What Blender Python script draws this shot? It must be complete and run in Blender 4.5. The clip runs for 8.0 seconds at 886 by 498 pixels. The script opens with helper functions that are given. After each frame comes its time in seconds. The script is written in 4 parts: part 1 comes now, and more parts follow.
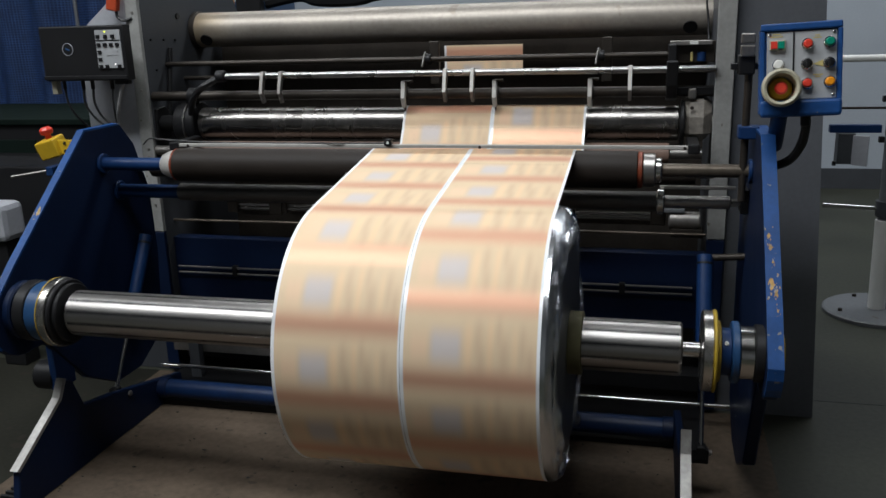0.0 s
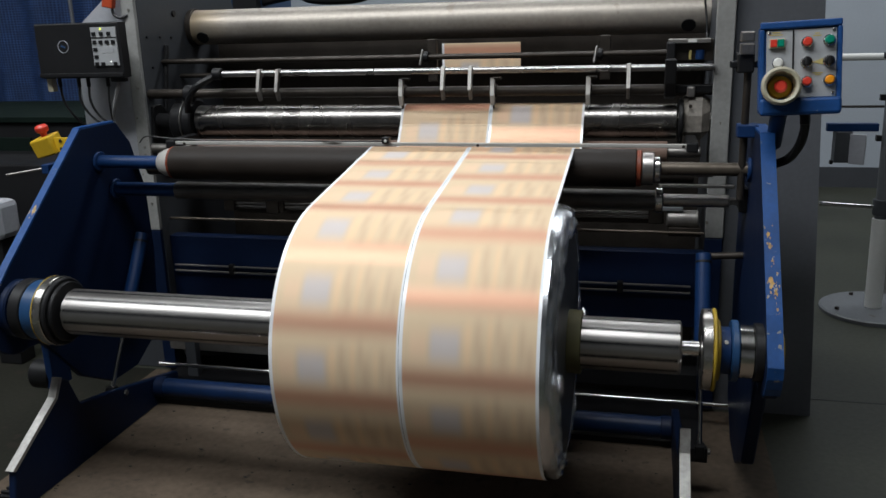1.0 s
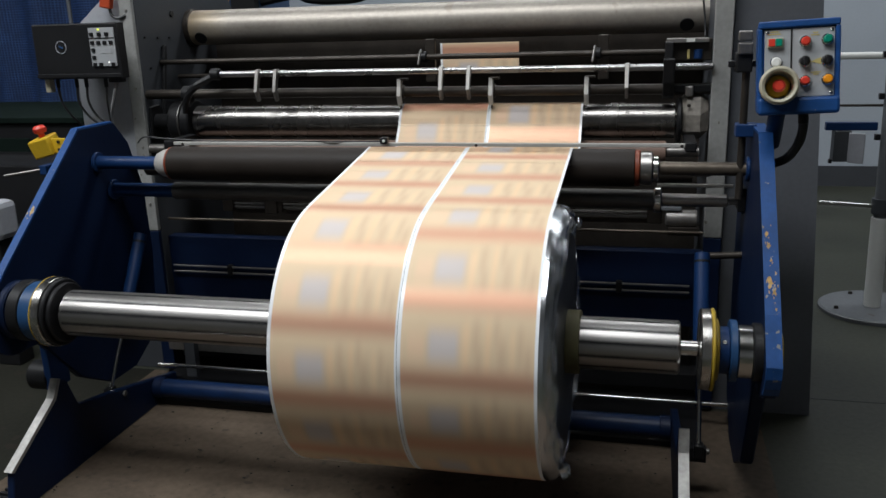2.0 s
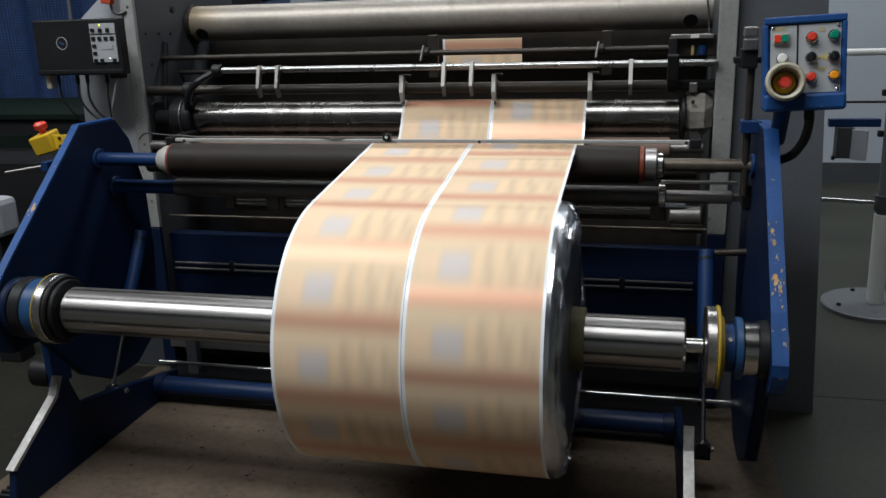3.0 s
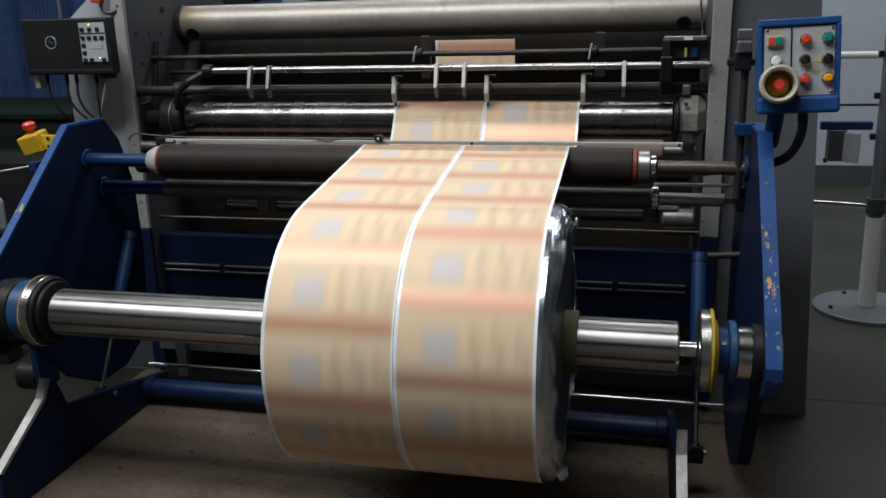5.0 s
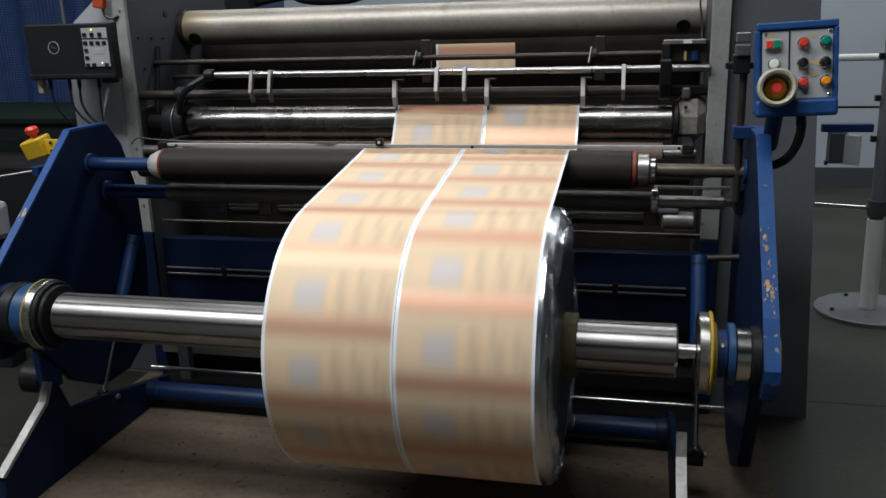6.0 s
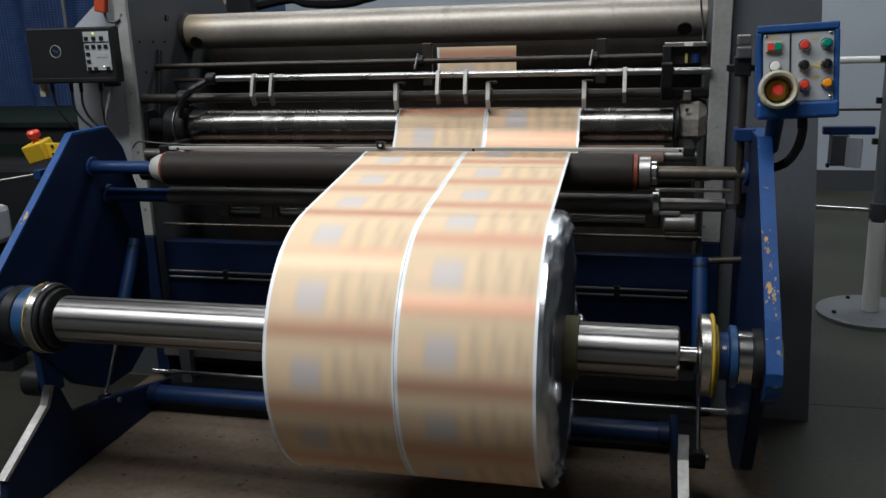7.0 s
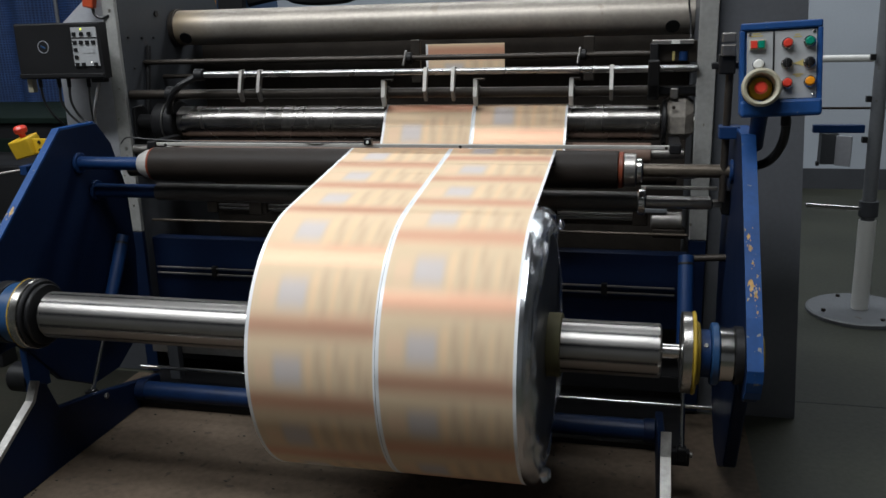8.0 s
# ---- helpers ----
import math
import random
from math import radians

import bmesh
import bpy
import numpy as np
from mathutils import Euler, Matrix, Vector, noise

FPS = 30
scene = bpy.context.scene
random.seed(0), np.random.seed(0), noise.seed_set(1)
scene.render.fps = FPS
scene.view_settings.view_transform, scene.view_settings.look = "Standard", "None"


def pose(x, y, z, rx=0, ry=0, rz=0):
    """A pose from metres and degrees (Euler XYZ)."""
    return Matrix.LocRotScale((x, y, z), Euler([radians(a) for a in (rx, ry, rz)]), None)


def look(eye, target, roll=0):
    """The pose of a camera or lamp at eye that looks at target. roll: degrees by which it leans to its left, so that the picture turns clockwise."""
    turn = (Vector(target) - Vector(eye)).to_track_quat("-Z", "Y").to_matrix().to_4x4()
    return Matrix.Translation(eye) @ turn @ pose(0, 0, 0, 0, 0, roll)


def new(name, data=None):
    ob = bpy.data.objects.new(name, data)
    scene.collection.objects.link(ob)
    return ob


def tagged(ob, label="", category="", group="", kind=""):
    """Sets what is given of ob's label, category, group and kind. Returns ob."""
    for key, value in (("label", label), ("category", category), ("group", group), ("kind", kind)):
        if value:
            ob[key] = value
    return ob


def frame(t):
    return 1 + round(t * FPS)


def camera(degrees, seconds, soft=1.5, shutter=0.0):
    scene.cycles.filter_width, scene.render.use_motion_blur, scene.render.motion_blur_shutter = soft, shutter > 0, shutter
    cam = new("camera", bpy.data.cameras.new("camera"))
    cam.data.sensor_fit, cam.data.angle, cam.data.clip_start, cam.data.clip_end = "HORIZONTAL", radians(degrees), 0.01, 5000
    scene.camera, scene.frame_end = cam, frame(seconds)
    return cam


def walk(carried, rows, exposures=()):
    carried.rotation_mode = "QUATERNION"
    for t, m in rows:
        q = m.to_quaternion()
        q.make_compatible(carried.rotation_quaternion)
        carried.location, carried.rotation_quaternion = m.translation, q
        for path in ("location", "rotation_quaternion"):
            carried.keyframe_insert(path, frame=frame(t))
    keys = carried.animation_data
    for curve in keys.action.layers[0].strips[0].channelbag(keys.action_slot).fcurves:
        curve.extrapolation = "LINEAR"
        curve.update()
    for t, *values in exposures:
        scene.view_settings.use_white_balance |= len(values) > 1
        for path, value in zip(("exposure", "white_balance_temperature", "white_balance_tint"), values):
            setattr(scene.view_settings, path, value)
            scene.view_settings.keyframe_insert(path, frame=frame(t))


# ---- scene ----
cam = camera(55.4, 8.0, soft=1.5, shutter=0.32)
PATH = [
    (0, (0.005, -2.306, 1.553), (-0.472, -0.436, 1.029), -1.8),
    (0.5, (-0.002, -2.303, 1.553), (-0.471, -0.431, 1.028), -1.7),
    (1, (-0.007, -2.299, 1.551), (-0.473, -0.427, 1.023), -1.7),
    (1.5, (-0.002, -2.296, 1.553), (-0.468, -0.424, 1.024), -1.8),
    (3, (-0.02, -2.287, 1.551), (-0.483, -0.417, 1.014), -1.8),
    (3.5, (-0.034, -2.273, 1.55), (-0.489, -0.403, 1.005), -1.6),
    (4, (-0.039, -2.269, 1.548), (-0.486, -0.396, 1.008), -1.5),
    (4.5, (-0.035, -2.267, 1.548), (-0.478, -0.392, 1.012), -1.5),
    (6, (-0.012, -2.277, 1.553), (-0.465, -0.402, 1.025), -1.7),
    (6.5, (-0.015, -2.274, 1.551), (-0.473, -0.398, 1.03), -1.8),
    (7, (-0.011, -2.277, 1.551), (-0.468, -0.401, 1.031), -1.8),
    (7.5, (0.008, -2.276, 1.551), (-0.447, -0.4, 1.03), -1.8),
    (8, (0.031, -2.269, 1.548), (-0.422, -0.393, 1.022), -1.6),
]
walk(cam, [(t, look(eye, target, roll)) for t, eye, target, roll in PATH])

# ---- light: sky and area lamps in assumed roof openings, none in view ----
world = bpy.data.worlds.new("world")
scene.world = world
world.use_nodes = True
sky = world.node_tree.nodes.new("ShaderNodeTexSky")
sky.sky_type, sky.sun_disc = "NISHITA", False
sky.sun_elevation, sky.sun_rotation = radians(50), radians(200)
bg = world.node_tree.nodes["Background"]
bg.inputs["Strength"].default_value = 0.06
world.node_tree.links.new(sky.outputs[0], bg.inputs["Color"])


def roof_lamp(name, x, y, z, sx, sy, watts):
    lamp = bpy.data.lights.new(name, "AREA")
    lamp.shape, lamp.size, lamp.size_y, lamp.energy = "RECTANGLE", sx, sy, watts
    lamp.color = (0.93, 0.97, 1.0)
    ob = new(name, lamp)
    ob.matrix_world = pose(x, y, z)
    return ob


ROOF = 5.2
# assumed lamp openings, the last brightens the rear: x0, x1, y0, y1, watts
OPENINGS = [(-5.6, 0.2, -2.5, -1.85, 196), (-5.6, 0.2, -1.45, -0.8, 196), (-4.2, 4.5, 3.2, 4.2, 210)]
for x0, x1, y0, y1, w in OPENINGS:
    roof_lamp("assumed_roof_lamp", (x0 + x1) / 2, (y0 + y1) / 2, ROOF + 0.05, x1 - x0, y1 - y0, w)
scene.view_settings.exposure = 0.0


# ---- materials ----
def mat(name, color, rough=0.5, metal=0.0, var=0.15, scale=6.0, bump=0.1, grain=60.0, stretch=(1, 1, 1), wear=None, wear_amount=0.0,
        wear_scale=9.0, emit=0.0, spec=0.5):
    """Base colour with stains at one scale, grain at another, relief, and optional chipped spots of another colour."""
    m = bpy.data.materials.new(name)
    m.use_nodes = True
    nt = m.node_tree
    b = nt.nodes["Principled BSDF"]
    b.inputs["Metallic"].default_value = metal
    b.inputs["Specular IOR Level"].default_value = spec
    tc = nt.nodes.new("ShaderNodeTexCoord")
    mp = nt.nodes.new("ShaderNodeMapping")
    mp.inputs["Scale"].default_value = stretch
    nt.links.new(tc.outputs["Object"], mp.inputs["Vector"])

    def noise_tex(s, detail=4.0):
        n = nt.nodes.new("ShaderNodeTexNoise")
        n.inputs["Scale"].default_value, n.inputs["Detail"].default_value = s, detail
        nt.links.new(mp.outputs[0], n.inputs["Vector"])
        return n
    n1, n2 = noise_tex(scale), noise_tex(grain, 3.0)
    ramp = nt.nodes.new("ShaderNodeValToRGB")
    c = Vector(color)
    ramp.color_ramp.elements[0].position, ramp.color_ramp.elements[1].position = 0.3, 0.7
    ramp.color_ramp.elements[0].color = (*(c * (1 - var)), 1)
    ramp.color_ramp.elements[1].color = (*[min(1, v) for v in c * (1 + var)], 1)
    mixf = nt.nodes.new("ShaderNodeMath")
    mixf.operation = "MULTIPLY_ADD"
    mixf.inputs[1].default_value = 0.35
    nt.links.new(n2.outputs["Fac"], mixf.inputs[0])
    half = nt.nodes.new("ShaderNodeMath")
    half.operation = "MULTIPLY"
    half.inputs[1].default_value = 0.65
    nt.links.new(n1.outputs["Fac"], half.inputs[0])
    nt.links.new(half.outputs[0], mixf.inputs[2])
    nt.links.new(mixf.outputs[0], ramp.inputs["Fac"])
    out = ramp.outputs["Color"]
    if wear:
        n3 = noise_tex(wear_scale, 6.0)
        wr = nt.nodes.new("ShaderNodeValToRGB")
        wr.color_ramp.elements[0].position = 1.0 - wear_amount
        wr.color_ramp.elements[1].position = min(1.0, 1.03 - wear_amount)
        nt.links.new(n3.outputs["Fac"], wr.inputs["Fac"])
        mx = nt.nodes.new("ShaderNodeMixRGB")
        nt.links.new(wr.outputs["Color"], mx.inputs["Fac"])
        nt.links.new(out, mx.inputs["Color1"])
        mx.inputs["Color2"].default_value = (*wear, 1)
        out = mx.outputs["Color"]
    nt.links.new(out, b.inputs["Base Color"])
    rr = nt.nodes.new("ShaderNodeMapRange")
    rr.inputs["To Min"].default_value, rr.inputs["To Max"].default_value = max(0.03, rough - 0.1), min(1, rough + 0.1)
    nt.links.new(n1.outputs["Fac"], rr.inputs["Value"])
    nt.links.new(rr.outputs[0], b.inputs["Roughness"])
    if bump:
        bp = nt.nodes.new("ShaderNodeBump")
        bp.inputs["Strength"].default_value, bp.inputs["Distance"].default_value = bump, 0.002
        nt.links.new(n2.outputs["Fac"], bp.inputs["Height"])
        nt.links.new(bp.outputs[0], b.inputs["Normal"])
    if emit:
        b.inputs["Emission Color"].default_value = (*color, 1)
        b.inputs["Emission Strength"].default_value = emit
    return m


# Darker copy of the plain blue paint, with shade put into its colour.
BLUE_SHADED = mat("blue_paint_shaded", (0.002, 0.009, 0.034), 0.5, spec=0.25, var=0.25, scale=5, bump=0.08)
# Brighter copy of the paint, light on the arm edges put in; chips real.
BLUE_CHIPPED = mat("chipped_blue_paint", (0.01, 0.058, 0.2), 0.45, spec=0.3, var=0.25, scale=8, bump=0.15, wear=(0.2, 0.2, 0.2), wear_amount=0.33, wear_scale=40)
BLUE_PLAIN = mat("blue_paint_plain", (0.005, 0.026, 0.092), 0.45, spec=0.3, var=0.25, scale=5, bump=0.08)
BLUE_LIGHT = mat("light_blue_paint", (0.013, 0.052, 0.135), 0.4, var=0.2)
GREY = mat("grey_paint", (0.13, 0.137, 0.147), 0.5, var=0.18, scale=4, bump=0.06, wear=(0.08, 0.07, 0.06), wear_amount=0.33)
GREY_DARK = mat("dark_grey_paint", (0.05, 0.054, 0.062), 0.55, var=0.15, scale=3, bump=0.05)
STEEL = mat("brushed_steel", (0.36, 0.345, 0.33), 0.36, 1.0, var=0.2, scale=8, grain=90, stretch=(0.2, 6, 6), bump=0.12)
STEEL_DULL = mat("dull_steel", (0.28, 0.265, 0.25), 0.42, 0.85, var=0.25, scale=6, bump=0.12)
TUBE = mat("cast_grey_tube", (0.36, 0.325, 0.285), 0.48, 0.65, var=0.25, scale=3, bump=0.1, wear=(0.3, 0.265, 0.225), wear_amount=0.34, wear_scale=9)


def stained_end(m, x_end, reach, color):
    """A ragged stain of another colour that fades along x from x_end over reach metres."""
    nt = m.node_tree
    b = nt.nodes["Principled BSDF"]
    old = b.inputs["Base Color"].links[0].from_socket
    tc = nt.nodes.new("ShaderNodeTexCoord")
    sep = nt.nodes.new("ShaderNodeSeparateXYZ")
    nt.links.new(tc.outputs["Object"], sep.inputs[0])
    fade = nt.nodes.new("ShaderNodeMapRange")
    fade.inputs["From Min"].default_value, fade.inputs["From Max"].default_value = x_end + reach, x_end
    nt.links.new(sep.outputs["X"], fade.inputs["Value"])
    nz = nt.nodes.new("ShaderNodeTexNoise")
    nz.inputs["Scale"].default_value = 14
    nt.links.new(tc.outputs["Object"], nz.inputs["Vector"])
    mul = nt.nodes.new("ShaderNodeMath")
    mul.operation = "MULTIPLY"
    nt.links.new(fade.outputs[0], mul.inputs[0])
    nt.links.new(nz.outputs["Fac"], mul.inputs[1])
    up = nt.nodes.new("ShaderNodeMath")
    up.operation, up.use_clamp = "MULTIPLY", True
    up.inputs[1].default_value = 1.7
    nt.links.new(mul.outputs[0], up.inputs[0])
    mx = nt.nodes.new("ShaderNodeMixRGB")
    nt.links.new(up.outputs[0], mx.inputs["Fac"])
    nt.links.new(old, mx.inputs["Color1"])
    mx.inputs["Color2"].default_value = (*color, 1)
    nt.links.new(mx.outputs["Color"], b.inputs["Base Color"])


stained_end(TUBE, -2.07, 0.2, (0.4, 0.32, 0.22))
CHROME = mat("chrome", (0.6, 0.59, 0.57), 0.2, 1.0, var=0.1, scale=10, stretch=(0.3, 4, 4), bump=0.04)
DARK_STEEL = mat("dark_oily_steel", (0.045, 0.038, 0.032), 0.45, 0.6, var=0.3, scale=9, bump=0.15)
RUBBER = mat("dark_rubber", (0.019, 0.014, 0.011), 0.58, spec=0.25, var=0.2, scale=10, bump=0.2, grain=150)
BLACK = mat("black_plastic", (0.01, 0.01, 0.011), 0.45, spec=0.3, var=0.2, bump=0.05)
RED_BAND = mat("orange_red_rubber", (0.2, 0.04, 0.015), 0.5)
YELLOW = mat("yellow_paint", (0.6, 0.38, 0.02), 0.4, var=0.1)
RED = mat("red_plastic", (0.65, 0.05, 0.03), 0.3, var=0.05, bump=0.02)
GREEN = mat("green_plastic", (0.0, 0.22, 0.14), 0.3, var=0.05, bump=0.02)
ORANGE = mat("orange_plastic", (0.85, 0.3, 0.01), 0.3, var=0.05, bump=0.02)
WHITE = mat("white_plastic", (0.7, 0.7, 0.67), 0.4, var=0.05, bump=0.03)
CREAM = mat("cream_plastic", (0.42, 0.39, 0.29), 0.45, var=0.12, bump=0.05)
FACE = mat("grey_face_plate", (0.34, 0.35, 0.36), 0.45, var=0.08, scale=12, bump=0.03)
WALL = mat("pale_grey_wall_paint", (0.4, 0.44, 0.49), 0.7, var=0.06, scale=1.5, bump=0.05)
# Grey of the walls out of view, set to control bounced light.
WALL_UNSEEN = mat("unseen_wall_grey", (0.2, 0.205, 0.21), 0.7, var=0.1, scale=1.5, bump=0.05)
ROOFM = mat("grey_roof_sheet", (0.15, 0.15, 0.15), 0.6, var=0.1)
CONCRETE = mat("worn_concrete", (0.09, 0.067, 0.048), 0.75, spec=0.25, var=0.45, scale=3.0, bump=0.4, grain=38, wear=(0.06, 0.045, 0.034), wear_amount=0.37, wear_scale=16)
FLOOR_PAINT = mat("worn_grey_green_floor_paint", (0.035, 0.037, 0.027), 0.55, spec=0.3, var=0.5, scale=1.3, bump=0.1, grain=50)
# Floor paint for the west side, with shade put into its colour.
FLOOR_SHADED = mat("shaded_floor_paint", (0.016, 0.016, 0.012), 0.7, spec=0.15, var=0.5, scale=1.6, bump=0.15, grain=50, wear=(0.024, 0.02, 0.016), wear_amount=0.38, wear_scale=9)
CABLE = mat("black_cable", (0.015, 0.015, 0.016), 0.45, bump=0.02)
CABLE_GREY = mat("grey_cable", (0.25, 0.25, 0.25), 0.45, bump=0.02)
FOIL = mat("crinkled_metallised_film", (0.7, 0.72, 0.75), 0.22, 1.0, var=0.12, scale=25, bump=0.9, grain=38)
SIDE = mat("reel_side_of_film_layers", (0.1, 0.105, 0.115), 0.4, 0.5, var=0.3, scale=3, bump=0.15, grain=20)
CARD = mat("cardboard_core", (0.1, 0.09, 0.04), 0.7, var=0.2)
CURTAIN = mat("blue_mesh_curtain", (0.045, 0.1, 0.26), 0.7, var=0.35, scale=14, bump=0.4, grain=120)


def lattice(m, pitch, thread):
    """Open weave: darker holes between threads, on an upright cloth in the x-z plane."""
    nt = m.node_tree
    b = nt.nodes["Principled BSDF"]
    old = b.inputs["Base Color"].links[0].from_socket
    tc = nt.nodes.new("ShaderNodeTexCoord")
    sep = nt.nodes.new("ShaderNodeSeparateXYZ")
    nt.links.new(tc.outputs["Object"], sep.inputs[0])
    gaps = []
    for axis in ("X", "Z"):
        prev = sep.outputs[axis]
        for op, val in (("DIVIDE", pitch), ("FRACT", 0), ("GREATER_THAN", thread)):
            n = nt.nodes.new("ShaderNodeMath")
            n.operation = op
            n.inputs[1].default_value = val
            nt.links.new(prev, n.inputs[0])
            prev = n.outputs[0]
        gaps.append(prev)
    hole = nt.nodes.new("ShaderNodeMath")
    hole.operation = "MULTIPLY"
    nt.links.new(gaps[0], hole.inputs[0])
    nt.links.new(gaps[1], hole.inputs[1])
    mx = nt.nodes.new("ShaderNodeMixRGB")
    nt.links.new(hole.outputs[0], mx.inputs["Fac"])
    nt.links.new(old, mx.inputs["Color1"])
    mx.inputs["Color2"].default_value = (0.014, 0.034, 0.105, 1)
    nt.links.new(mx.outputs["Color"], b.inputs["Base Color"])


lattice(CURTAIN, 0.017, 0.42)
HOUSING = mat("light_grey_sheet_metal", (0.36, 0.37, 0.4), 0.5, var=0.12, scale=3, bump=0.04)
HOUSING_GREY = mat("mid_grey_sheet_metal", (0.095, 0.1, 0.112), 0.5, var=0.15, scale=2.5, bump=0.04)
GROOVED = mat("dull_dark_roller_steel", (0.12, 0.115, 0.11), 0.48, 0.6, var=0.3, scale=5, stretch=(0.3, 5, 5), bump=0.12)
# The blue paint again, with part of the tube's shade in its colour.
BLUE_TUBE_SHADED = mat("tube_blue_shaded", (0.0035, 0.017, 0.06), 0.45, spec=0.3, var=0.3, scale=6, bump=0.08)
CHROME_WORN = mat("dulled_chrome", (0.36, 0.355, 0.35), 0.28, 1.0, var=0.25, scale=6, stretch=(1.2, 1, 1), bump=0.05)
YELLOW_WORN = mat("worn_yellow_paint", (0.36, 0.24, 0.02), 0.5, var=0.3, scale=20, bump=0.1)
RING_STEEL = mat("worn_ring_steel", (0.55, 0.53, 0.5), 0.26, 1.0, var=0.25, scale=14, bump=0.15)
ROLLER_CHROME = mat("worn_chrome", (0.2, 0.19, 0.18), 0.27, 1.0, var=0.35, scale=5, stretch=(1.5, 0.6, 0.6), bump=0.06)
FLANGE = mat("scuffed_light_grey_paint", (0.26, 0.26, 0.25), 0.5, var=0.25, scale=6, bump=0.08, wear=(0.12, 0.11, 0.09), wear_amount=0.33, wear_scale=30)
RUSTY = mat("brown_oxidised_steel", (0.11, 0.09, 0.07), 0.4, 0.6, var=0.3, scale=9, bump=0.1)
BARE = mat("bare_pale_metal", (0.36, 0.35, 0.33), 0.42, 0.4, var=0.4, scale=18, bump=0.2)
GREEN_DARK = mat("dark_green_paint", (0.004, 0.009, 0.007), 0.8, spec=0.1, var=0.25)


def film_material(name, shift):
    """Printed film: repeat of dark bands, grey squares and tan columns; u runs across the web and v along it, in metres."""
    m = bpy.data.materials.new(name)
    m.use_nodes = True
    nt = m.node_tree
    b = nt.nodes["Principled BSDF"]
    uv = nt.nodes.new("ShaderNodeUVMap")
    uv.uv_map = "web"
    sep = nt.nodes.new("ShaderNodeSeparateXYZ")
    nt.links.new(uv.outputs[0], sep.inputs[0])

    def math(op, a, c=None, d=None):
        n = nt.nodes.new("ShaderNodeMath")
        n.operation = op
        for k, v in enumerate((a, c, d)):
            if v is None:
                continue
            if isinstance(v, (int, float)):
                n.inputs[k].default_value = v
            else:
                nt.links.new(v, n.inputs[k])
        return n.outputs[0]

    def between(x, lo, hi, soft=0.012):
        a = nt.nodes.new("ShaderNodeMapRange")
        a.inputs["From Min"].default_value, a.inputs["From Max"].default_value = lo - soft, lo + soft
        nt.links.new(x, a.inputs["Value"])
        c = nt.nodes.new("ShaderNodeMapRange")
        c.inputs["From Min"].default_value, c.inputs["From Max"].default_value = hi + soft, hi - soft
        nt.links.new(x, c.inputs["Value"])
        return math("MULTIPLY", a.outputs[0], c.outputs[0])

    u = math("DIVIDE", sep.outputs["X"], LANE)
    v = math("FRACT", math("ADD", math("DIVIDE", sep.outputs["Y"], PERIOD), shift))

    def over(col, fac, rgb):
        x = nt.nodes.new("ShaderNodeMixRGB")
        nt.links.new(fac, x.inputs["Fac"])
        if isinstance(col, tuple):
            x.inputs["Color1"].default_value = (*col, 1)
        else:
            nt.links.new(col, x.inputs["Color1"])
        x.inputs["Color2"].default_value = (*rgb, 1)
        return x.outputs["Color"]
    band = between(v, 0.765, 0.985, 0.075)
    grain_n = nt.nodes.new("ShaderNodeTexNoise")
    grain_n.inputs["Scale"].default_value = 22
    nt.links.new(uv.outputs[0], grain_n.inputs["Vector"])
    col = (0.765, 0.592, 0.4)
    # printed fields: across from, to, along from, to, colour
    fields = ((0.08, 0.2, 0.3, 0.62, (0.83, 0.6, 0.41)), (0.48, 0.53, 0.15, 0.72, (0.85, 0.62, 0.4)), (0.55, 0.6, 0.1, 0.5, (0.69, 0.51, 0.345)),
              (0.57, 0.62, 0.45, 0.75, (0.69, 0.51, 0.345)), (0.64, 0.68, 0.1, 0.75, (0.84, 0.61, 0.39)), (0.7, 0.74, 0.05, 0.4, (0.69, 0.51, 0.345)),
              (0.73, 0.79, 0.3, 0.7, (0.69, 0.51, 0.345)), (0.82, 0.85, 0.2, 0.7, (0.84, 0.62, 0.4)), (0.87, 0.91, 0.15, 0.6, (0.69, 0.51, 0.345)),
              (0.92, 0.97, 0.4, 0.78, (0.69, 0.51, 0.345)), (0.215, 0.46, 0.22, 0.66, (0.71, 0.56, 0.43)),
              (0.235, 0.44, 0.26, 0.62, (0.63, 0.575, 0.56)), (0.5, 0.95, 0.72, 0.8, (0.7, 0.44, 0.3)))
    for u0, u1, v0, v1, rgb in fields:
        col = over(col, math("MULTIPLY", between(u, u0, u1, 0.02), between(v, v0, v1, 0.055)), rgb)
    col = over(col, band, (0.72, 0.385, 0.265))
    col = over(col, math("MULTIPLY", grain_n.outputs["Fac"], 0.2), (0.62, 0.44, 0.28))
    margin = math("MAXIMUM", between(u, -0.2, 0.027, 0.004), between(u, 0.99, 1.2, 0.004))
    col = over(col, margin, (0.85, 0.86, 0.88))
    nt.links.new(col, b.inputs["Base Color"])
    # foil shows through the transparent ink of the bands
    nt.links.new(math("MULTIPLY_ADD", band, 0.5, 0.04), b.inputs["Metallic"])
    b.inputs["Specular IOR Level"].default_value = 0.15
    nt.links.new(math("MULTIPLY_ADD", band, -0.08, 0.55), b.inputs["Roughness"])
    return m


# ---- shaping helpers ----
def part(name, bm, material, parent=None, label="", smooth=False):
    me = bpy.data.meshes.new(name)
    bmesh.ops.recalc_face_normals(bm, faces=bm.faces)
    bm.to_mesh(me)
    bm.free()
    me.materials.append(material)
    if smooth:
        for p in me.polygons:
            p.use_smooth = True
        me.set_sharp_from_angle(angle=radians(35))
    ob = new(name, me)
    ob.parent = parent
    if label:
        ob["label"] = label
    return ob


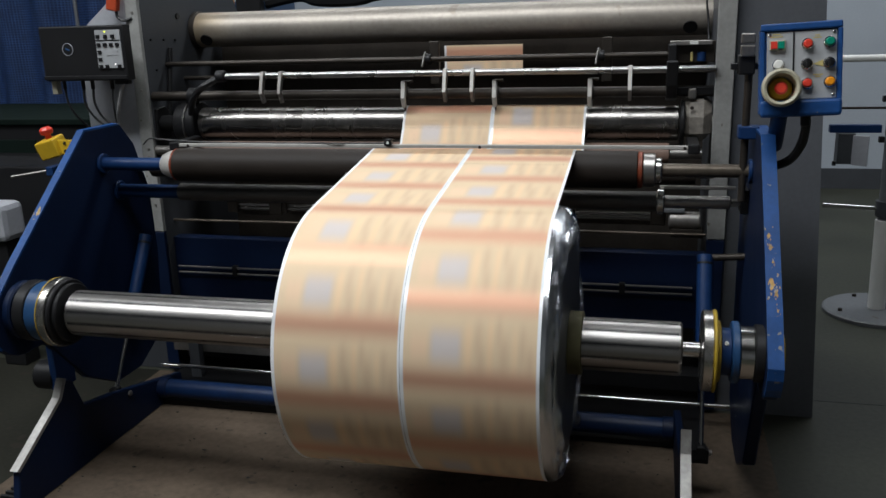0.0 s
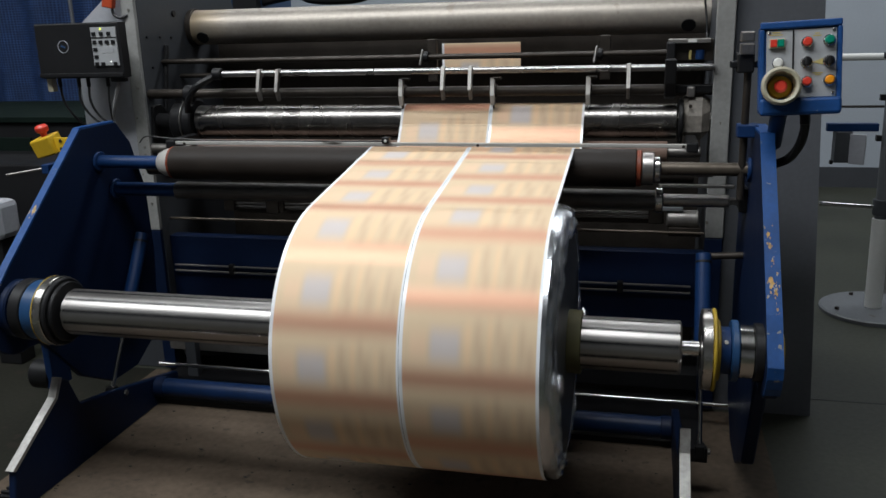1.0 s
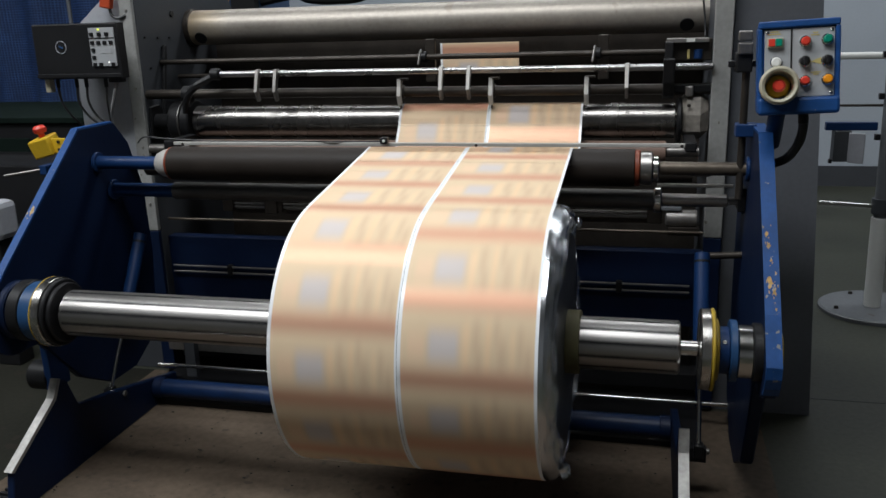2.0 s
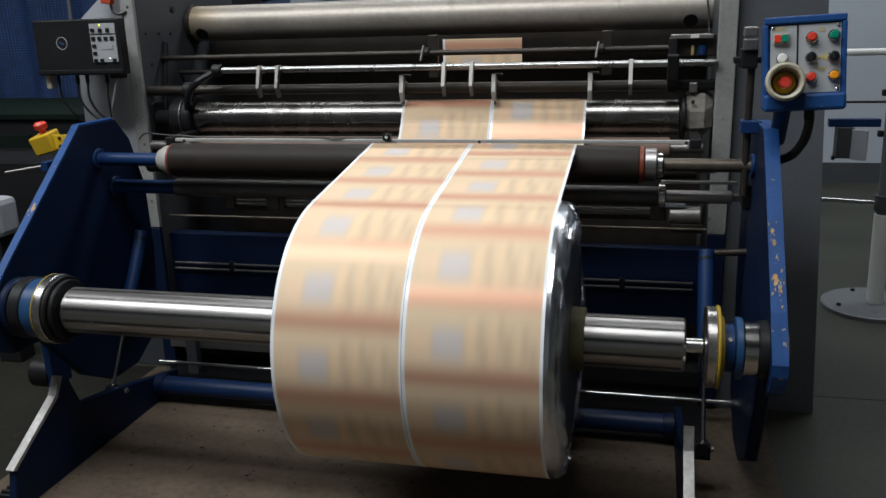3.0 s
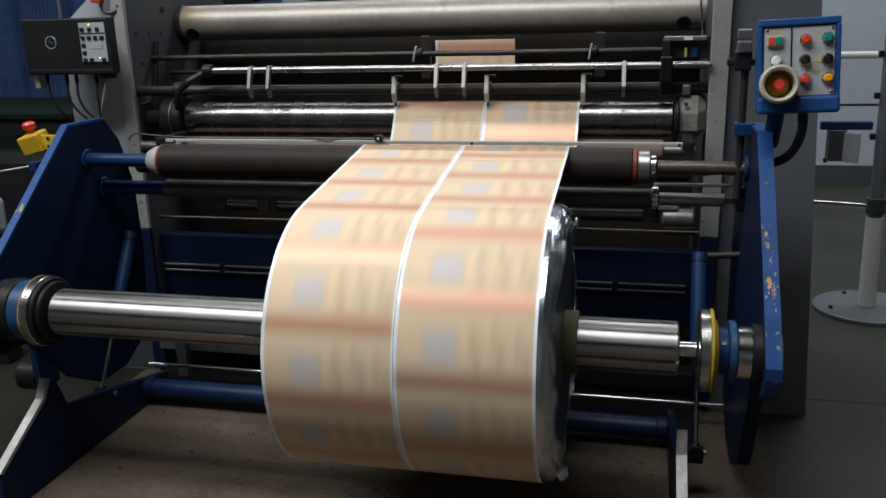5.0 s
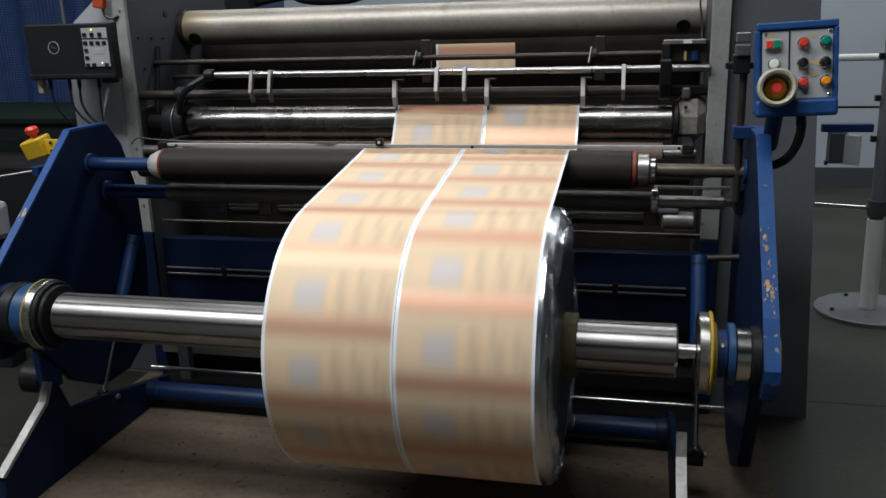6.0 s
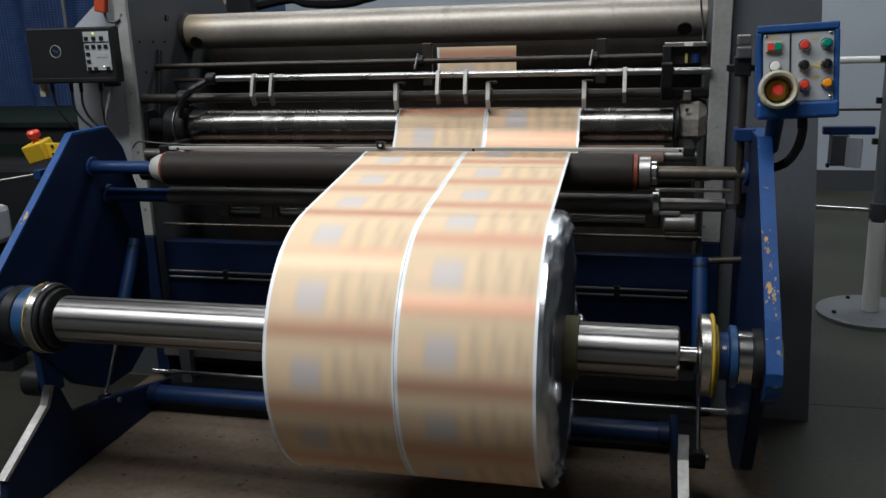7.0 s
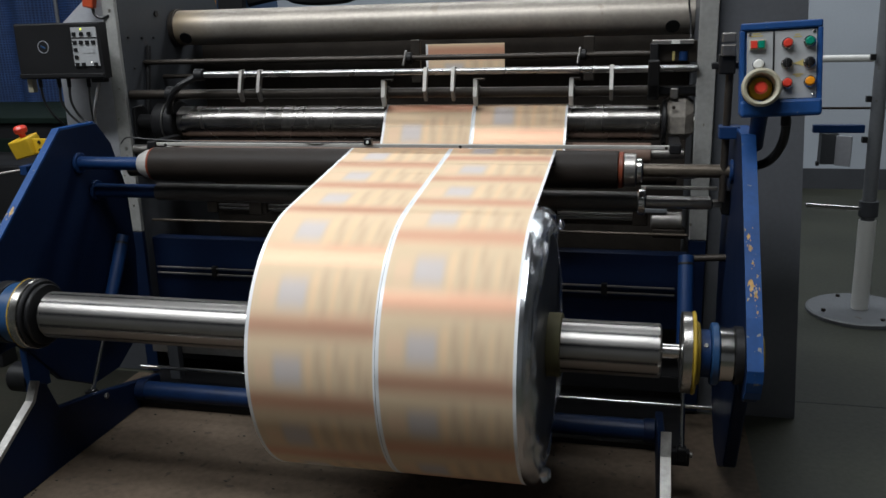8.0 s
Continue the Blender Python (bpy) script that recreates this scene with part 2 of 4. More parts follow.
def thing(name, label, category, group="", kind="", at=(0, 0, 0)):
    ob = new(name)
    ob.location = at
    ob.empty_display_size = 0.05
    return tagged(ob, label, category, group, kind)


def add_box(bm, x0, x1, y0, y1, z0, z1, bevel=0.0, turn=None):
    before = set(bm.verts)
    vs = bmesh.ops.create_cube(bm, size=1)["verts"]
    bmesh.ops.scale(bm, vec=(abs(x1 - x0), abs(y1 - y0), abs(z1 - z0)), verts=vs)
    if bevel:
        es = list({e for v in vs for e in v.link_edges})
        bmesh.ops.bevel(bm, geom=es, offset=bevel, segments=2, affect="EDGES", profile=0.5)
        vs = [v for v in bm.verts if v not in before]
    if turn is not None:
        bmesh.ops.rotate(bm, cent=(0, 0, 0), matrix=turn, verts=vs)
    bmesh.ops.translate(bm, vec=((x0 + x1) / 2, (y0 + y1) / 2, (z0 + z1) / 2), verts=vs)
    return bm


def box(x0, x1, y0, y1, z0, z1, bevel=0.0, turn=None):
    return add_box(bmesh.new(), x0, x1, y0, y1, z0, z1, bevel, turn)


def add_lathe(bm, profile, m, seg=40):
    """Turn a profile of (along, radius) about the local X axis, then place it with the pose m."""
    rings = []
    for a, r in profile:
        rings.append([bm.verts.new(m @ Vector((a, r * math.cos(2 * math.pi * k / seg), r * math.sin(2 * math.pi * k / seg)))) for k in range(seg)])
    for q0, q1 in zip(rings, rings[1:]):
        for k in range(seg):
            bm.faces.new((q0[k], q0[(k + 1) % seg], q1[(k + 1) % seg], q1[k]))
    bm.faces.new(rings[0])
    bm.faces.new(rings[-1])
    return bm


def lathe_x(x0, x1, y, z, r, bevel=0.003, seg=40):
    bevel = min(bevel, r * 0.4, (x1 - x0) * 0.4)
    return add_lathe(bmesh.new(), [(x0, r - bevel), (x0 + bevel, r), (x1 - bevel, r), (x1, r - bevel)], Matrix.Translation((0, y, z)), seg)


def lathe(profile, m, seg=40):
    return add_lathe(bmesh.new(), profile, m, seg)


def along(p, q):
    """Pose whose X axis runs from p to q, with the origin at p."""
    d = Vector(q) - Vector(p)
    return Matrix.Translation(p) @ d.to_track_quat("X", "Z").to_matrix().to_4x4()


def rod(p, q, r, seg=16, bevel=0.002):
    n = (Vector(q) - Vector(p)).length
    bevel = min(bevel, r * 0.4)
    return lathe([(0, r - bevel), (bevel, r), (n - bevel, r), (n, r - bevel)], along(p, q), seg)


def plate(outline, x0, x1, bevel=0.004):
    """A plate in the y-z plane, from x0 to x1."""
    bm = bmesh.new()
    vs = [bm.verts.new((x0, y, z)) for y, z in outline]
    f = bm.faces.new(vs)
    r = bmesh.ops.extrude_face_region(bm, geom=[f])
    bmesh.ops.translate(bm, vec=(x1 - x0, 0, 0), verts=[v for v in r["geom"] if isinstance(v, bmesh.types.BMVert)])
    if bevel:
        bmesh.ops.bevel(bm, geom=list(bm.edges), offset=bevel, segments=1, affect="EDGES")
    return bm


def hose(name, points, r, material, parent=None):
    """A bent cable through points, as a mesh tube."""
    pts = [Vector(p) for p in points]
    fine = []
    for i in range(len(pts) - 1):
        p0, p1, p2, p3 = pts[max(i - 1, 0)], pts[i], pts[i + 1], pts[min(i + 2, len(pts) - 1)]
        for k in range(8):
            t = k / 8
            fine.append(0.5 * (2 * p1 + (p2 - p0) * t + (2 * p0 - 5 * p1 + 4 * p2 - p3) * t * t + (3 * p1 - p0 - 3 * p2 + p3) * t ** 3))
    fine.append(pts[-1])
    bm = bmesh.new()
    rings = []
    for i, p in enumerate(fine):
        d = (fine[min(i + 1, len(fine) - 1)] - fine[max(i - 1, 0)]).normalized()
        s = d.cross(Vector((0.31, 0.2, 0.93))).normalized()
        t = d.cross(s)
        rings.append([bm.verts.new(p + r * (s * math.cos(a) + t * math.sin(a))) for a in [k * math.pi / 4 for k in range(8)]])
    for q0, q1 in zip(rings, rings[1:]):
        for k in range(8):
            bm.faces.new((q0[k], q0[(k + 1) % 8], q1[(k + 1) % 8], q1[k]))
    bm.faces.new(rings[0])
    bm.faces.new(rings[-1])
    return part(name, bm, material, parent, smooth=True)


def solid(name, bm, material, label, category, group="", kind="", smooth=False):
    return tagged(part(name, bm, material, smooth=smooth), label, category, group, kind)


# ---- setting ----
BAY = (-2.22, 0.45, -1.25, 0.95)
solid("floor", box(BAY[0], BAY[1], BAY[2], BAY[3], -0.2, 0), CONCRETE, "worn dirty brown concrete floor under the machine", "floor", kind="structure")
solid("floor_west", box(-8, BAY[0], BAY[2], BAY[3], -0.2, 0), FLOOR_SHADED, "greenish floor beside the machine, shade put in its darker paint", "floor", kind="structure")
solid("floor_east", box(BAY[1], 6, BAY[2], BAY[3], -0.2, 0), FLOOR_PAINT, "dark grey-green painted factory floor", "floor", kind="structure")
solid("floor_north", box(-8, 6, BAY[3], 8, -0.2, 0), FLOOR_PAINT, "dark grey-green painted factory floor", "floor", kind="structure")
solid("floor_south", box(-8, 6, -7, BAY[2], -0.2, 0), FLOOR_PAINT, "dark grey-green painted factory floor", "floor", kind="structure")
solid("wall_north", box(-8, 6, 5.7, 5.9, 0, ROOF), WALL, "pale grey painted factory wall", "wall", kind="structure")
solid("wall_south", box(-8, 6, -7.2, -7, 0, ROOF), WALL_UNSEEN, "plain unseen wall, its grey set for fill light", "wall", kind="structure")
solid("wall_west", box(-8.2, -8, -7.2, 5.9, 0, ROOF), WALL_UNSEEN, "plain unseen wall, its grey set for fill light", "wall", kind="structure")
solid("wall_east", box(6, 6.2, -7.2, 5.9, 0, ROOF), WALL_UNSEEN, "plain unseen wall, its grey set for fill light", "wall", kind="structure")


def roof():
    """Roof sheet, out of view, with an opening at each assumed lamp."""
    bm = bmesh.new()
    last = -7.2
    for x0, x1, y0, y1, _ in OPENINGS:
        add_box(bm, -8.2, 6.2, last, y0, ROOF, ROOF + 0.15)
        add_box(bm, -8.2, x0, y0, y1, ROOF, ROOF + 0.15)
        add_box(bm, x1, 6.2, y0, y1, ROOF, ROOF + 0.15)
        last = y1
    add_box(bm, -8.2, 6.2, last, 5.9, ROOF, ROOF + 0.15)
    solid("ceiling", bm, ROOFM, "unseen grey sheet roof with assumed long lamp openings", "ceiling", kind="structure")


roof()

# ---- dimensions of the winder ----
AXIS_Y, AXIS_Z, REEL_R = 0.0, 0.64, 0.395
PERIOD = 2 * math.pi * REEL_R / 12
SPEED = 2 * math.pi * REEL_R / 0.6
LANE = 0.355
# left edge, width, and the angle on the reel at which a printed square first stands
LANES = [(-0.967, 0.357, 24.5), (-0.609, 0.36, 13.0)]


# ---- machine frame ----
def machine_frame():
    fr = thing("machine_frame", "grey painted steel side frames of a slitting and winding machine", "machine frame")
    part("side_plate", plate([(0.95, 0.0), (0.95, 1.75), (1.75, 1.75), (1.9, 1.5), (1.9, 0.0)], -2.15, -2.1), GREY_DARK, fr)
    part("front_flange", box(-2.16, -2.1, 0.93, 0.952, 0.68, 1.75, 0.004), FLANGE, fr, "scuffed grey edge flange")
    # Dark strip added for the arm's shade on the lower frame edge.
    part("lower_shade_strip", box(-2.16, -2.1, 0.93, 0.952, 0.02, 0.678, 0.004), BLUE_SHADED, fr, "dark strip for shade over the lower frame edge")
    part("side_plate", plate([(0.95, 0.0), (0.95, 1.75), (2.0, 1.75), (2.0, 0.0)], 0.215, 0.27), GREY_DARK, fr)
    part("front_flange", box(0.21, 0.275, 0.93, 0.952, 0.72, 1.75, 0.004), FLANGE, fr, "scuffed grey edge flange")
    # Same added dark strip for shade on this side.
    part("lower_shade_strip", box(0.21, 0.275, 0.93, 0.952, 0.02, 0.718, 0.004), BLUE_SHADED, fr, "dark strip for shade over the lower frame edge")
    # panel beside the left frame, with a sloping shoulder
    bm = bmesh.new()
    vs = [bm.verts.new((x, 0.96, z)) for x, z in ((-2.42, 0.85), (-2.42, 1.5), (-2.38, 1.57), (-2.24, 1.68), (-2.165, 1.68), (-2.165, 0.85))]
    f = bm.faces.new(vs)
    r = bmesh.ops.extrude_face_region(bm, geom=[f])
    bmesh.ops.translate(bm, vec=(0, 0.5, 0), verts=[v for v in r["geom"] if isinstance(v, bmesh.types.BMVert)])
    part("side_housing", bm, HOUSING, fr, "light grey sheet metal housing")
    part("lower_housing", box(-2.42, -2.165, 0.97, 1.46, 0.0, 0.845, 0.004), GREY_DARK, fr)
    bm = bmesh.new()
    vs = [bm.verts.new((x, 0.97, z)) for x, z in ((0.28, 0.0), (0.28, 1.7), (0.5, 1.7), (0.57, 1.58), (0.645, 0.0))]
    f = bm.faces.new(vs)
    r = bmesh.ops.extrude_face_region(bm, geom=[f])
    bmesh.ops.translate(bm, vec=(0, 0.9, 0), verts=[v for v in r["geom"] if isinstance(v, bmesh.types.BMVert)])
    part("drive_housing", bm, HOUSING_GREY, fr, "dark grey sheet metal drive housing")
    part("cross_tube", lathe_x(-2.1, 0.215, 1.4, 1.54, 0.078, 0.001, 56), TUBE, fr, "thick grey cast tube with rust-stained ends", True)
    part("tube_flange", lathe_x(-2.1, -2.075, 1.4, 1.54, 0.086), DARK_STEEL, fr, smooth=True)
    for x in (-2.02, 0.13):
        part("tube_hole", lathe([(0, 0.028), (0.006, 0.028)], along((x, 1.336, 1.497), (x, 1.33, 1.493)), 24), BLACK, fr, "dark bolt hole")
    part("rear_beam", box(-2.1, 0.215, 1.0, 1.06, 0.33, 0.64, 0.004), BLUE_SHADED, fr, "blue cross beam, shade put in its dark colour")
    # Dark backdrop added behind the rollers; also holds back the rear lamp's light.
    part("rear_backdrop", box(-2.1, 0.215, 1.62, 1.64, 0.0, 1.6), DARK_STEEL, fr, "dark backdrop plate added behind the rollers")
    part("low_beam", box(-2.1, 0.215, 1.0, 1.1, 0.06, 0.13, 0.004), BLACK, fr)
    # Black sheet added to darken the floor inside the machine.
    part("base_plate", box(-2.1, 0.215, 0.62, 1.62, 0.0, 0.02), BLACK, fr, "black plate added over the floor inside the machine")
    part("rear_post", box(-2.0, -1.95, 0.86, 0.9, 0.02, 0.33, 0.003), GREY_DARK, fr)
    return fr


machine_frame()


def roller(name, x0, x1, y, z, r, material, label, journal=0.0, j0=0.0, j1=0.0, jm=None, collar=None, group="guide rollers"):
    ob = thing(name, label, "roller", group, at=((x0 + x1) / 2, y, z))
    inv = Matrix.Translation(-ob.location)

    def p(n, bm, m, lab="", smooth=True):
        bmesh.ops.transform(bm, matrix=inv, verts=bm.verts)
        return part(n, bm, m, ob, lab, smooth)
    p("drum", lathe_x(x0, x1, y, z, r, 0.002, 48), material)
    if journal:
        p("journal", lathe_x(x0 - j0, x0, y, z, journal), jm or STEEL_DULL)
        p("journal", lathe_x(x1, x1 + j1, y, z, journal), jm or STEEL_DULL)
    return ob, p


ALU = mat("pale_aluminium", (0.5, 0.485, 0.455), 0.5, 0.3, var=0.15, bump=0.1)
ROLLS = {"chrome": (1.0, 1.153, 0.067), "hidden": (0.76, 1.0, 0.04), "dark": (0.54, 1.052, 0.063)}
y, z, r = ROLLS["dark"]
dark, p = roller("winding_roller", -1.745, -0.045, y, z, r, RUBBER, "dark brown rubber-covered winding roller with metal end caps", 0.0)
p("rubber_edge", lathe_x(-1.756, -1.745, y, z, r - 0.002), RED_BAND, "orange-red rubber edge")
p("end_cap", lathe([(-1.812, 0.03), (-1.806, 0.038), (-1.782, 0.05), (-1.756, r - 0.006)], Matrix.Translation((0, y, z))), ALU, "pale metal end cap")
p("rubber_edge", lathe_x(-0.045, -0.028, y, z, r - 0.003), RED_BAND, "orange-red rubber edge")
p("end_cap", lathe_x(-0.028, 0.012, y, z, r - 0.008), STEEL, "bright metal end cap")
p("end_cap", lathe_x(0.012, 0.032, y, z, r - 0.022), CHROME, "bright metal end cap")
p("journal", lathe_x(0.032, 0.32, y, z, 0.022), RUSTY)
p("journal", lathe_x(-2.1, -1.81, y, z, 0.025), BLUE_PLAIN, "blue painted journal")
y, z, r = ROLLS["chrome"]
chrome, p = roller("chrome_roller", -1.88, 0.09, y, z, r, ROLLER_CHROME, "shiny chrome guide roller with dark reflections", 0.03, 0.22, 0.13)
p("collar", lathe_x(-1.93, -1.888, y, z, 0.093, 0.006), BLACK, "black collar")
p("collar_rim", lathe_x(-1.937, -1.93, y, z, 0.095, 0.002), STEEL, "thin steel rim")
y, z, r = ROLLS["hidden"]
roller("guide_roller", -2.0, 0.15, y, z, r - 0.002, DARK_STEEL, "dark steel guide roller behind the winding roller", 0.015, 0.1, 0.065)
rr, p = roller("grooved_roller", -1.80, 0.02, 0.62, 0.93, 0.034, GROOVED, "dull grooved grey steel roller")
p("journal", lathe_x(-2.1, -1.80, 0.62, 0.93, 0.027), BLUE_PLAIN, "blue painted journal")
p("end_cap", lathe_x(0.02, 0.045, 0.62, 0.93, 0.045), CHROME)
p("journal", lathe_x(0.045, 0.26, 0.62, 0.93, 0.022), STEEL, "bright steel journal")
roller("lower_roller", -1.9, 0.06, 0.95, 1.043, 0.04, mat("brown_rubber", (0.2, 0.13, 0.1), 0.55, var=0.2), "brown rubber roller under the chrome roller", 0.02, 0.2, 0.12)
solid("chrome_rod", lathe_x(-1.72, 0.213, 0.92, 1.355, 0.0125), CHROME_WORN, "bright chrome knife rod", "rod", smooth=True)
solid("steel_rod", lathe_x(-2.1, 0.213, 0.97, 1.272, 0.02), DARK_STEEL, "dark steel rod under the knife rod", "rod", smooth=True)
solid("thin_rod", lathe_x(-2.1, 0.213, 1.1, 1.4, 0.011), DARK_STEEL, "thin grey steel guide rod", "rod", smooth=True)
bar = thing("flat_bar", "thin pale metal sensor bar over the winding roller", "bar")
part("bar_strip", box(-1.87, 0.15, 0.74, 0.755, 1.09, 1.103, 0.002), ALU, bar)
for x in (-1.82, -0.62, 0.11):
    part("bar_screw", lathe([(0, 0.006), (0.003, 0.005)], along((x, 0.74, 1.0945), (x, 0.7, 1.0945)), 10), DARK_STEEL, bar)


# ---- swing arms ----
PRIMER = mat("orange_primer", (0.42, 0.25, 0.07), 0.6, var=0.35, scale=60, bump=0.3, wear=(0.3, 0.29, 0.27), wear_amount=0.45, wear_scale=70)


def chip(low, high, t, x, size, seed, x_lo, x_hi):
    """A ragged flake of bare primer on the front edge that runs from low to high in y-z, t of the way up."""
    rnd = random.Random(seed)
    d = Vector((0, high[0] - low[0], high[1] - low[1]))
    nrm = Vector((0, -d.z, d.y)).normalized() * -1
    if nrm.y > 0:
        nrm = -nrm
    mid = Vector((x, low[0], low[1])) + d * t
    d.normalize()
    bm = bmesh.new()
    flakes = [(0.0, 0.0, size)] + [(rnd.uniform(-0.8, 0.8), rnd.uniform(-2.2, 2.2), size * rnd.uniform(0.12, 0.4)) for _ in range(6)]
    for fx, fd, fs in flakes:
        ring = []
        for k in range(14):
            r = fs * rnd.uniform(0.3, 1.0)
            q = 2 * math.pi * k / 14
            px = min(max(x + fx * size + r * math.cos(q) * 0.5, x_lo + 0.001), x_hi - 0.001)
            ring.append(Vector((px, mid.y, mid.z)) + d * (fd * size + r * math.sin(q) * 1.2))
        f = bm.faces.new([bm.verts.new(v + nrm * 0.0032) for v in ring])
        r = bmesh.ops.extrude_face_region(bm, geom=[f])
        bmesh.ops.translate(bm, vec=-nrm * 0.0025, verts=[v for v in r["geom"] if isinstance(v, bmesh.types.BMVert)])
    bmesh.ops.triangulate(bm, faces=bm.faces)
    return bm


def swing_arm(x0, x1, front, nose, low, chips=()):
    """An arm plate from x0 to x1: front gives its upper front corner and the start of the nose round the shaft."""
    a = thing("swing_arm", "blue painted steel swing arm, shade put in its dark plate, edges chipped", "machine arm", "swing arms")
    (y0, z0), (y1, z1) = front
    pts = [(y0, z0), (y0 + 0.225, z0), (0.76, 1.1), (0.83, 0.9), (0.84, 0.62), (0.8, low + 0.1), (0.62, low), (0.45, low), (0.27, low + 0.1), (0.09, 0.64 - nose)]
    turn = [math.radians(-78 - k * 15) for k in range(8)]
    arc = [(nose * math.cos(q), 0.64 + nose * math.sin(q)) for q in turn]
    pts += arc + [(y1, z1)]
    part("arm_plate", plate(pts, x0, x1, 0.005), BLUE_SHADED, a)
    edge = arc[4:] + [(y1, z1), (y0, z0 + 0.002), (y0 + 0.215, z0 + 0.002)]
    # bare chipped front edge, light put in its blue, from nose to top
    bm = bmesh.new()
    for (ya, za), (yb, zb) in zip(edge, edge[1:]):
        d = Vector((0, yb - ya, zb - za))
        nrm = Vector((0, -d.z, d.y)).normalized() * 0.0025
        vs = []
        for px in (x0 - 0.0005, x1 + 0.0005):
            for yy, zz in ((ya, za), (yb, zb)):
                vs += [Vector((px, yy, zz)) - nrm * 2, Vector((px, yy, zz)) + nrm]
        q = [bm.verts.new(v) for v in vs]
        for f in ((0, 1, 3, 2), (4, 6, 7, 5), (1, 5, 7, 3), (0, 2, 6, 4), (0, 4, 5, 1), (2, 3, 7, 6)):
            bm.faces.new([q[k] for k in f])
    part("front_edge", bm, BLUE_CHIPPED, a, "chipped edge showing orange primer, its light put in brighter blue")
    inner = x1 if x0 < -1 else x0
    out = x0 if x0 < -1 else x1
    sg = 1 if x0 < -1 else -1
    if x0 < -1:
        part("hub_boss", lathe_x(inner, inner + 0.03, 0, AXIS_Z, 0.1, 0.006), BLUE_SHADED, a, smooth=True)
    for k, (along_edge, across, size) in enumerate(chips):
        part("paint_chip", chip((y1, z1), (y0, z0), along_edge, x0 + (x1 - x0) * across, size, k + int(x0 < -1) * 20, x0, x1), PRIMER, a, "orange primer where the paint has chipped")
    part("hub_cap", lathe_x(min(out, out - sg * 0.012), max(out, out - sg * 0.012), 0, AXIS_Z, 0.06, 0.003), YELLOW_WORN, a, "yellow painted hub cap", True)
    for yy, zz in ((0.54, 1.052), (0.62, 0.93)):
        part("bearing_boss", lathe_x(min(inner, inner + sg * 0.012), max(inner, inner + sg * 0.012), yy, zz, 0.04), BLUE_PLAIN, a, smooth=True)
    if x0 < -1:
        part("rubber_buffer", lathe_x(-2.2, -2.1, 0.17, 0.32, 0.055, 0.012), BLACK, a, "black rubber buffer", True)
        part("buffer_lug", box(-2.115, -2.085, 0.12, 0.22, 0.28, 0.5, 0.004), BLUE_PLAIN, a)
    return a


swing_arm(-2.106, -2.078, ((0.455, 1.19), (-0.005, 0.795)), 0.16, 0.17, ((0.37, 0.55, 0.024), (0.72, 0.3, 0.006), (0.55, 0.8, 0.007), (0.85, 0.7, 0.006)))
swing_arm(0.314, 0.354, ((0.365, 1.19), (-0.035, 0.76)), 0.125, 0.05, ((0.66, 0.45, 0.02), (0.6, 0.6, 0.012), (0.42, 0.3, 0.014), (0.36, 0.35, 0.012), (0.16, 0.4, 0.022), (0.12, 0.6, 0.016), (0.28, 0.5, 0.008), (0.8, 0.4, 0.009), (0.03, 0.7, 0.007)))


# ---- winding shaft ----
SLOT_TURN = radians(8)


def winding_shaft():
    s = thing("winding_shaft", "bright steel expanding winding shaft with long grooves", "shaft", at=(-0.9, AXIS_Y, AXIS_Z))
    inv = Matrix.Translation((0.9, 0, 0))

    def p(n, prof, m, lab="", seg=48):
        return part(n, lathe(prof, inv, seg), m, s, lab, True)

    def disc(x0, x1, r, b=0.003):
        return [(x0, r - b), (x0 + b, r), (x1 - b, r), (x1, r - b)]
    # grooved body: a star of slots
    bm = bmesh.new()
    seg, rings = 96, []
    for x, rr in ((-1.857, 0.07), (-1.852, 0.076), (0.095, 0.076), (0.1, 0.07)):
        ring = []
        for k in range(seg):
            slot = k % 8 == 0
            q = rr - (0.007 if slot else 0)
            a = 2 * math.pi * k / seg + SLOT_TURN
            ring.append(bm.verts.new((x + 0.9, q * math.cos(a), q * math.sin(a))))
        rings.append(ring)
    for q0, q1 in zip(rings, rings[1:]):
        for k in range(seg):
            bm.faces.new((q0[k], q0[(k + 1) % seg], q1[(k + 1) % seg], q1[k]))
    bm.faces.new(rings[0])
    bm.faces.new(rings[-1])
    part("shaft_body", bm, STEEL, s, smooth=True)
    for k in range(12):
        q = part("slot_strip", box(-0.945, 0.99, -0.0048, 0.0048, 0.066, 0.0757), BLACK, s)
        q.matrix_basis = Matrix.Rotation(radians(30 * k) + SLOT_TURN, 4, "X")
    p("stub", disc(0.1, 0.15, 0.022), CHROME, "polished stub")
    p("chuck_ring", disc(0.152, 0.181, 0.113, 0.003), RING_STEEL)
    p("chuck_rim", disc(0.181, 0.19, 0.116, 0.003), YELLOW_WORN, "yellow painted rim")
    p("stub", disc(-1.868, -1.857, 0.06), BLACK)
    p("chuck_face", disc(-1.884, -1.868, 0.1), BLACK, "black chuck face")
    p("chuck_ring", disc(-1.93, -1.9, 0.117, 0.002), RING_STEEL, "steel ring")
    p("chuck_sleeve", disc(-1.9, -1.884, 0.113, 0.004), BLACK, "black chuck sleeve")
    p("chuck_rim", disc(-1.934, -1.93, 0.1172, 0.001), YELLOW_WORN, "yellow painted rim")
    return s


shaft = winding_shaft()


def shaft_coupling(label, rings):
    """Rings of one coupling: name, from, to, radius, material, label."""
    c = thing("shaft_coupling", label, "coupling", "shaft couplings")
    for n, x0, x1, r, m, lab in rings:
        part(n, lathe_x(x0, x1, 0, AXIS_Z, r), m, c, lab, True)
    return c


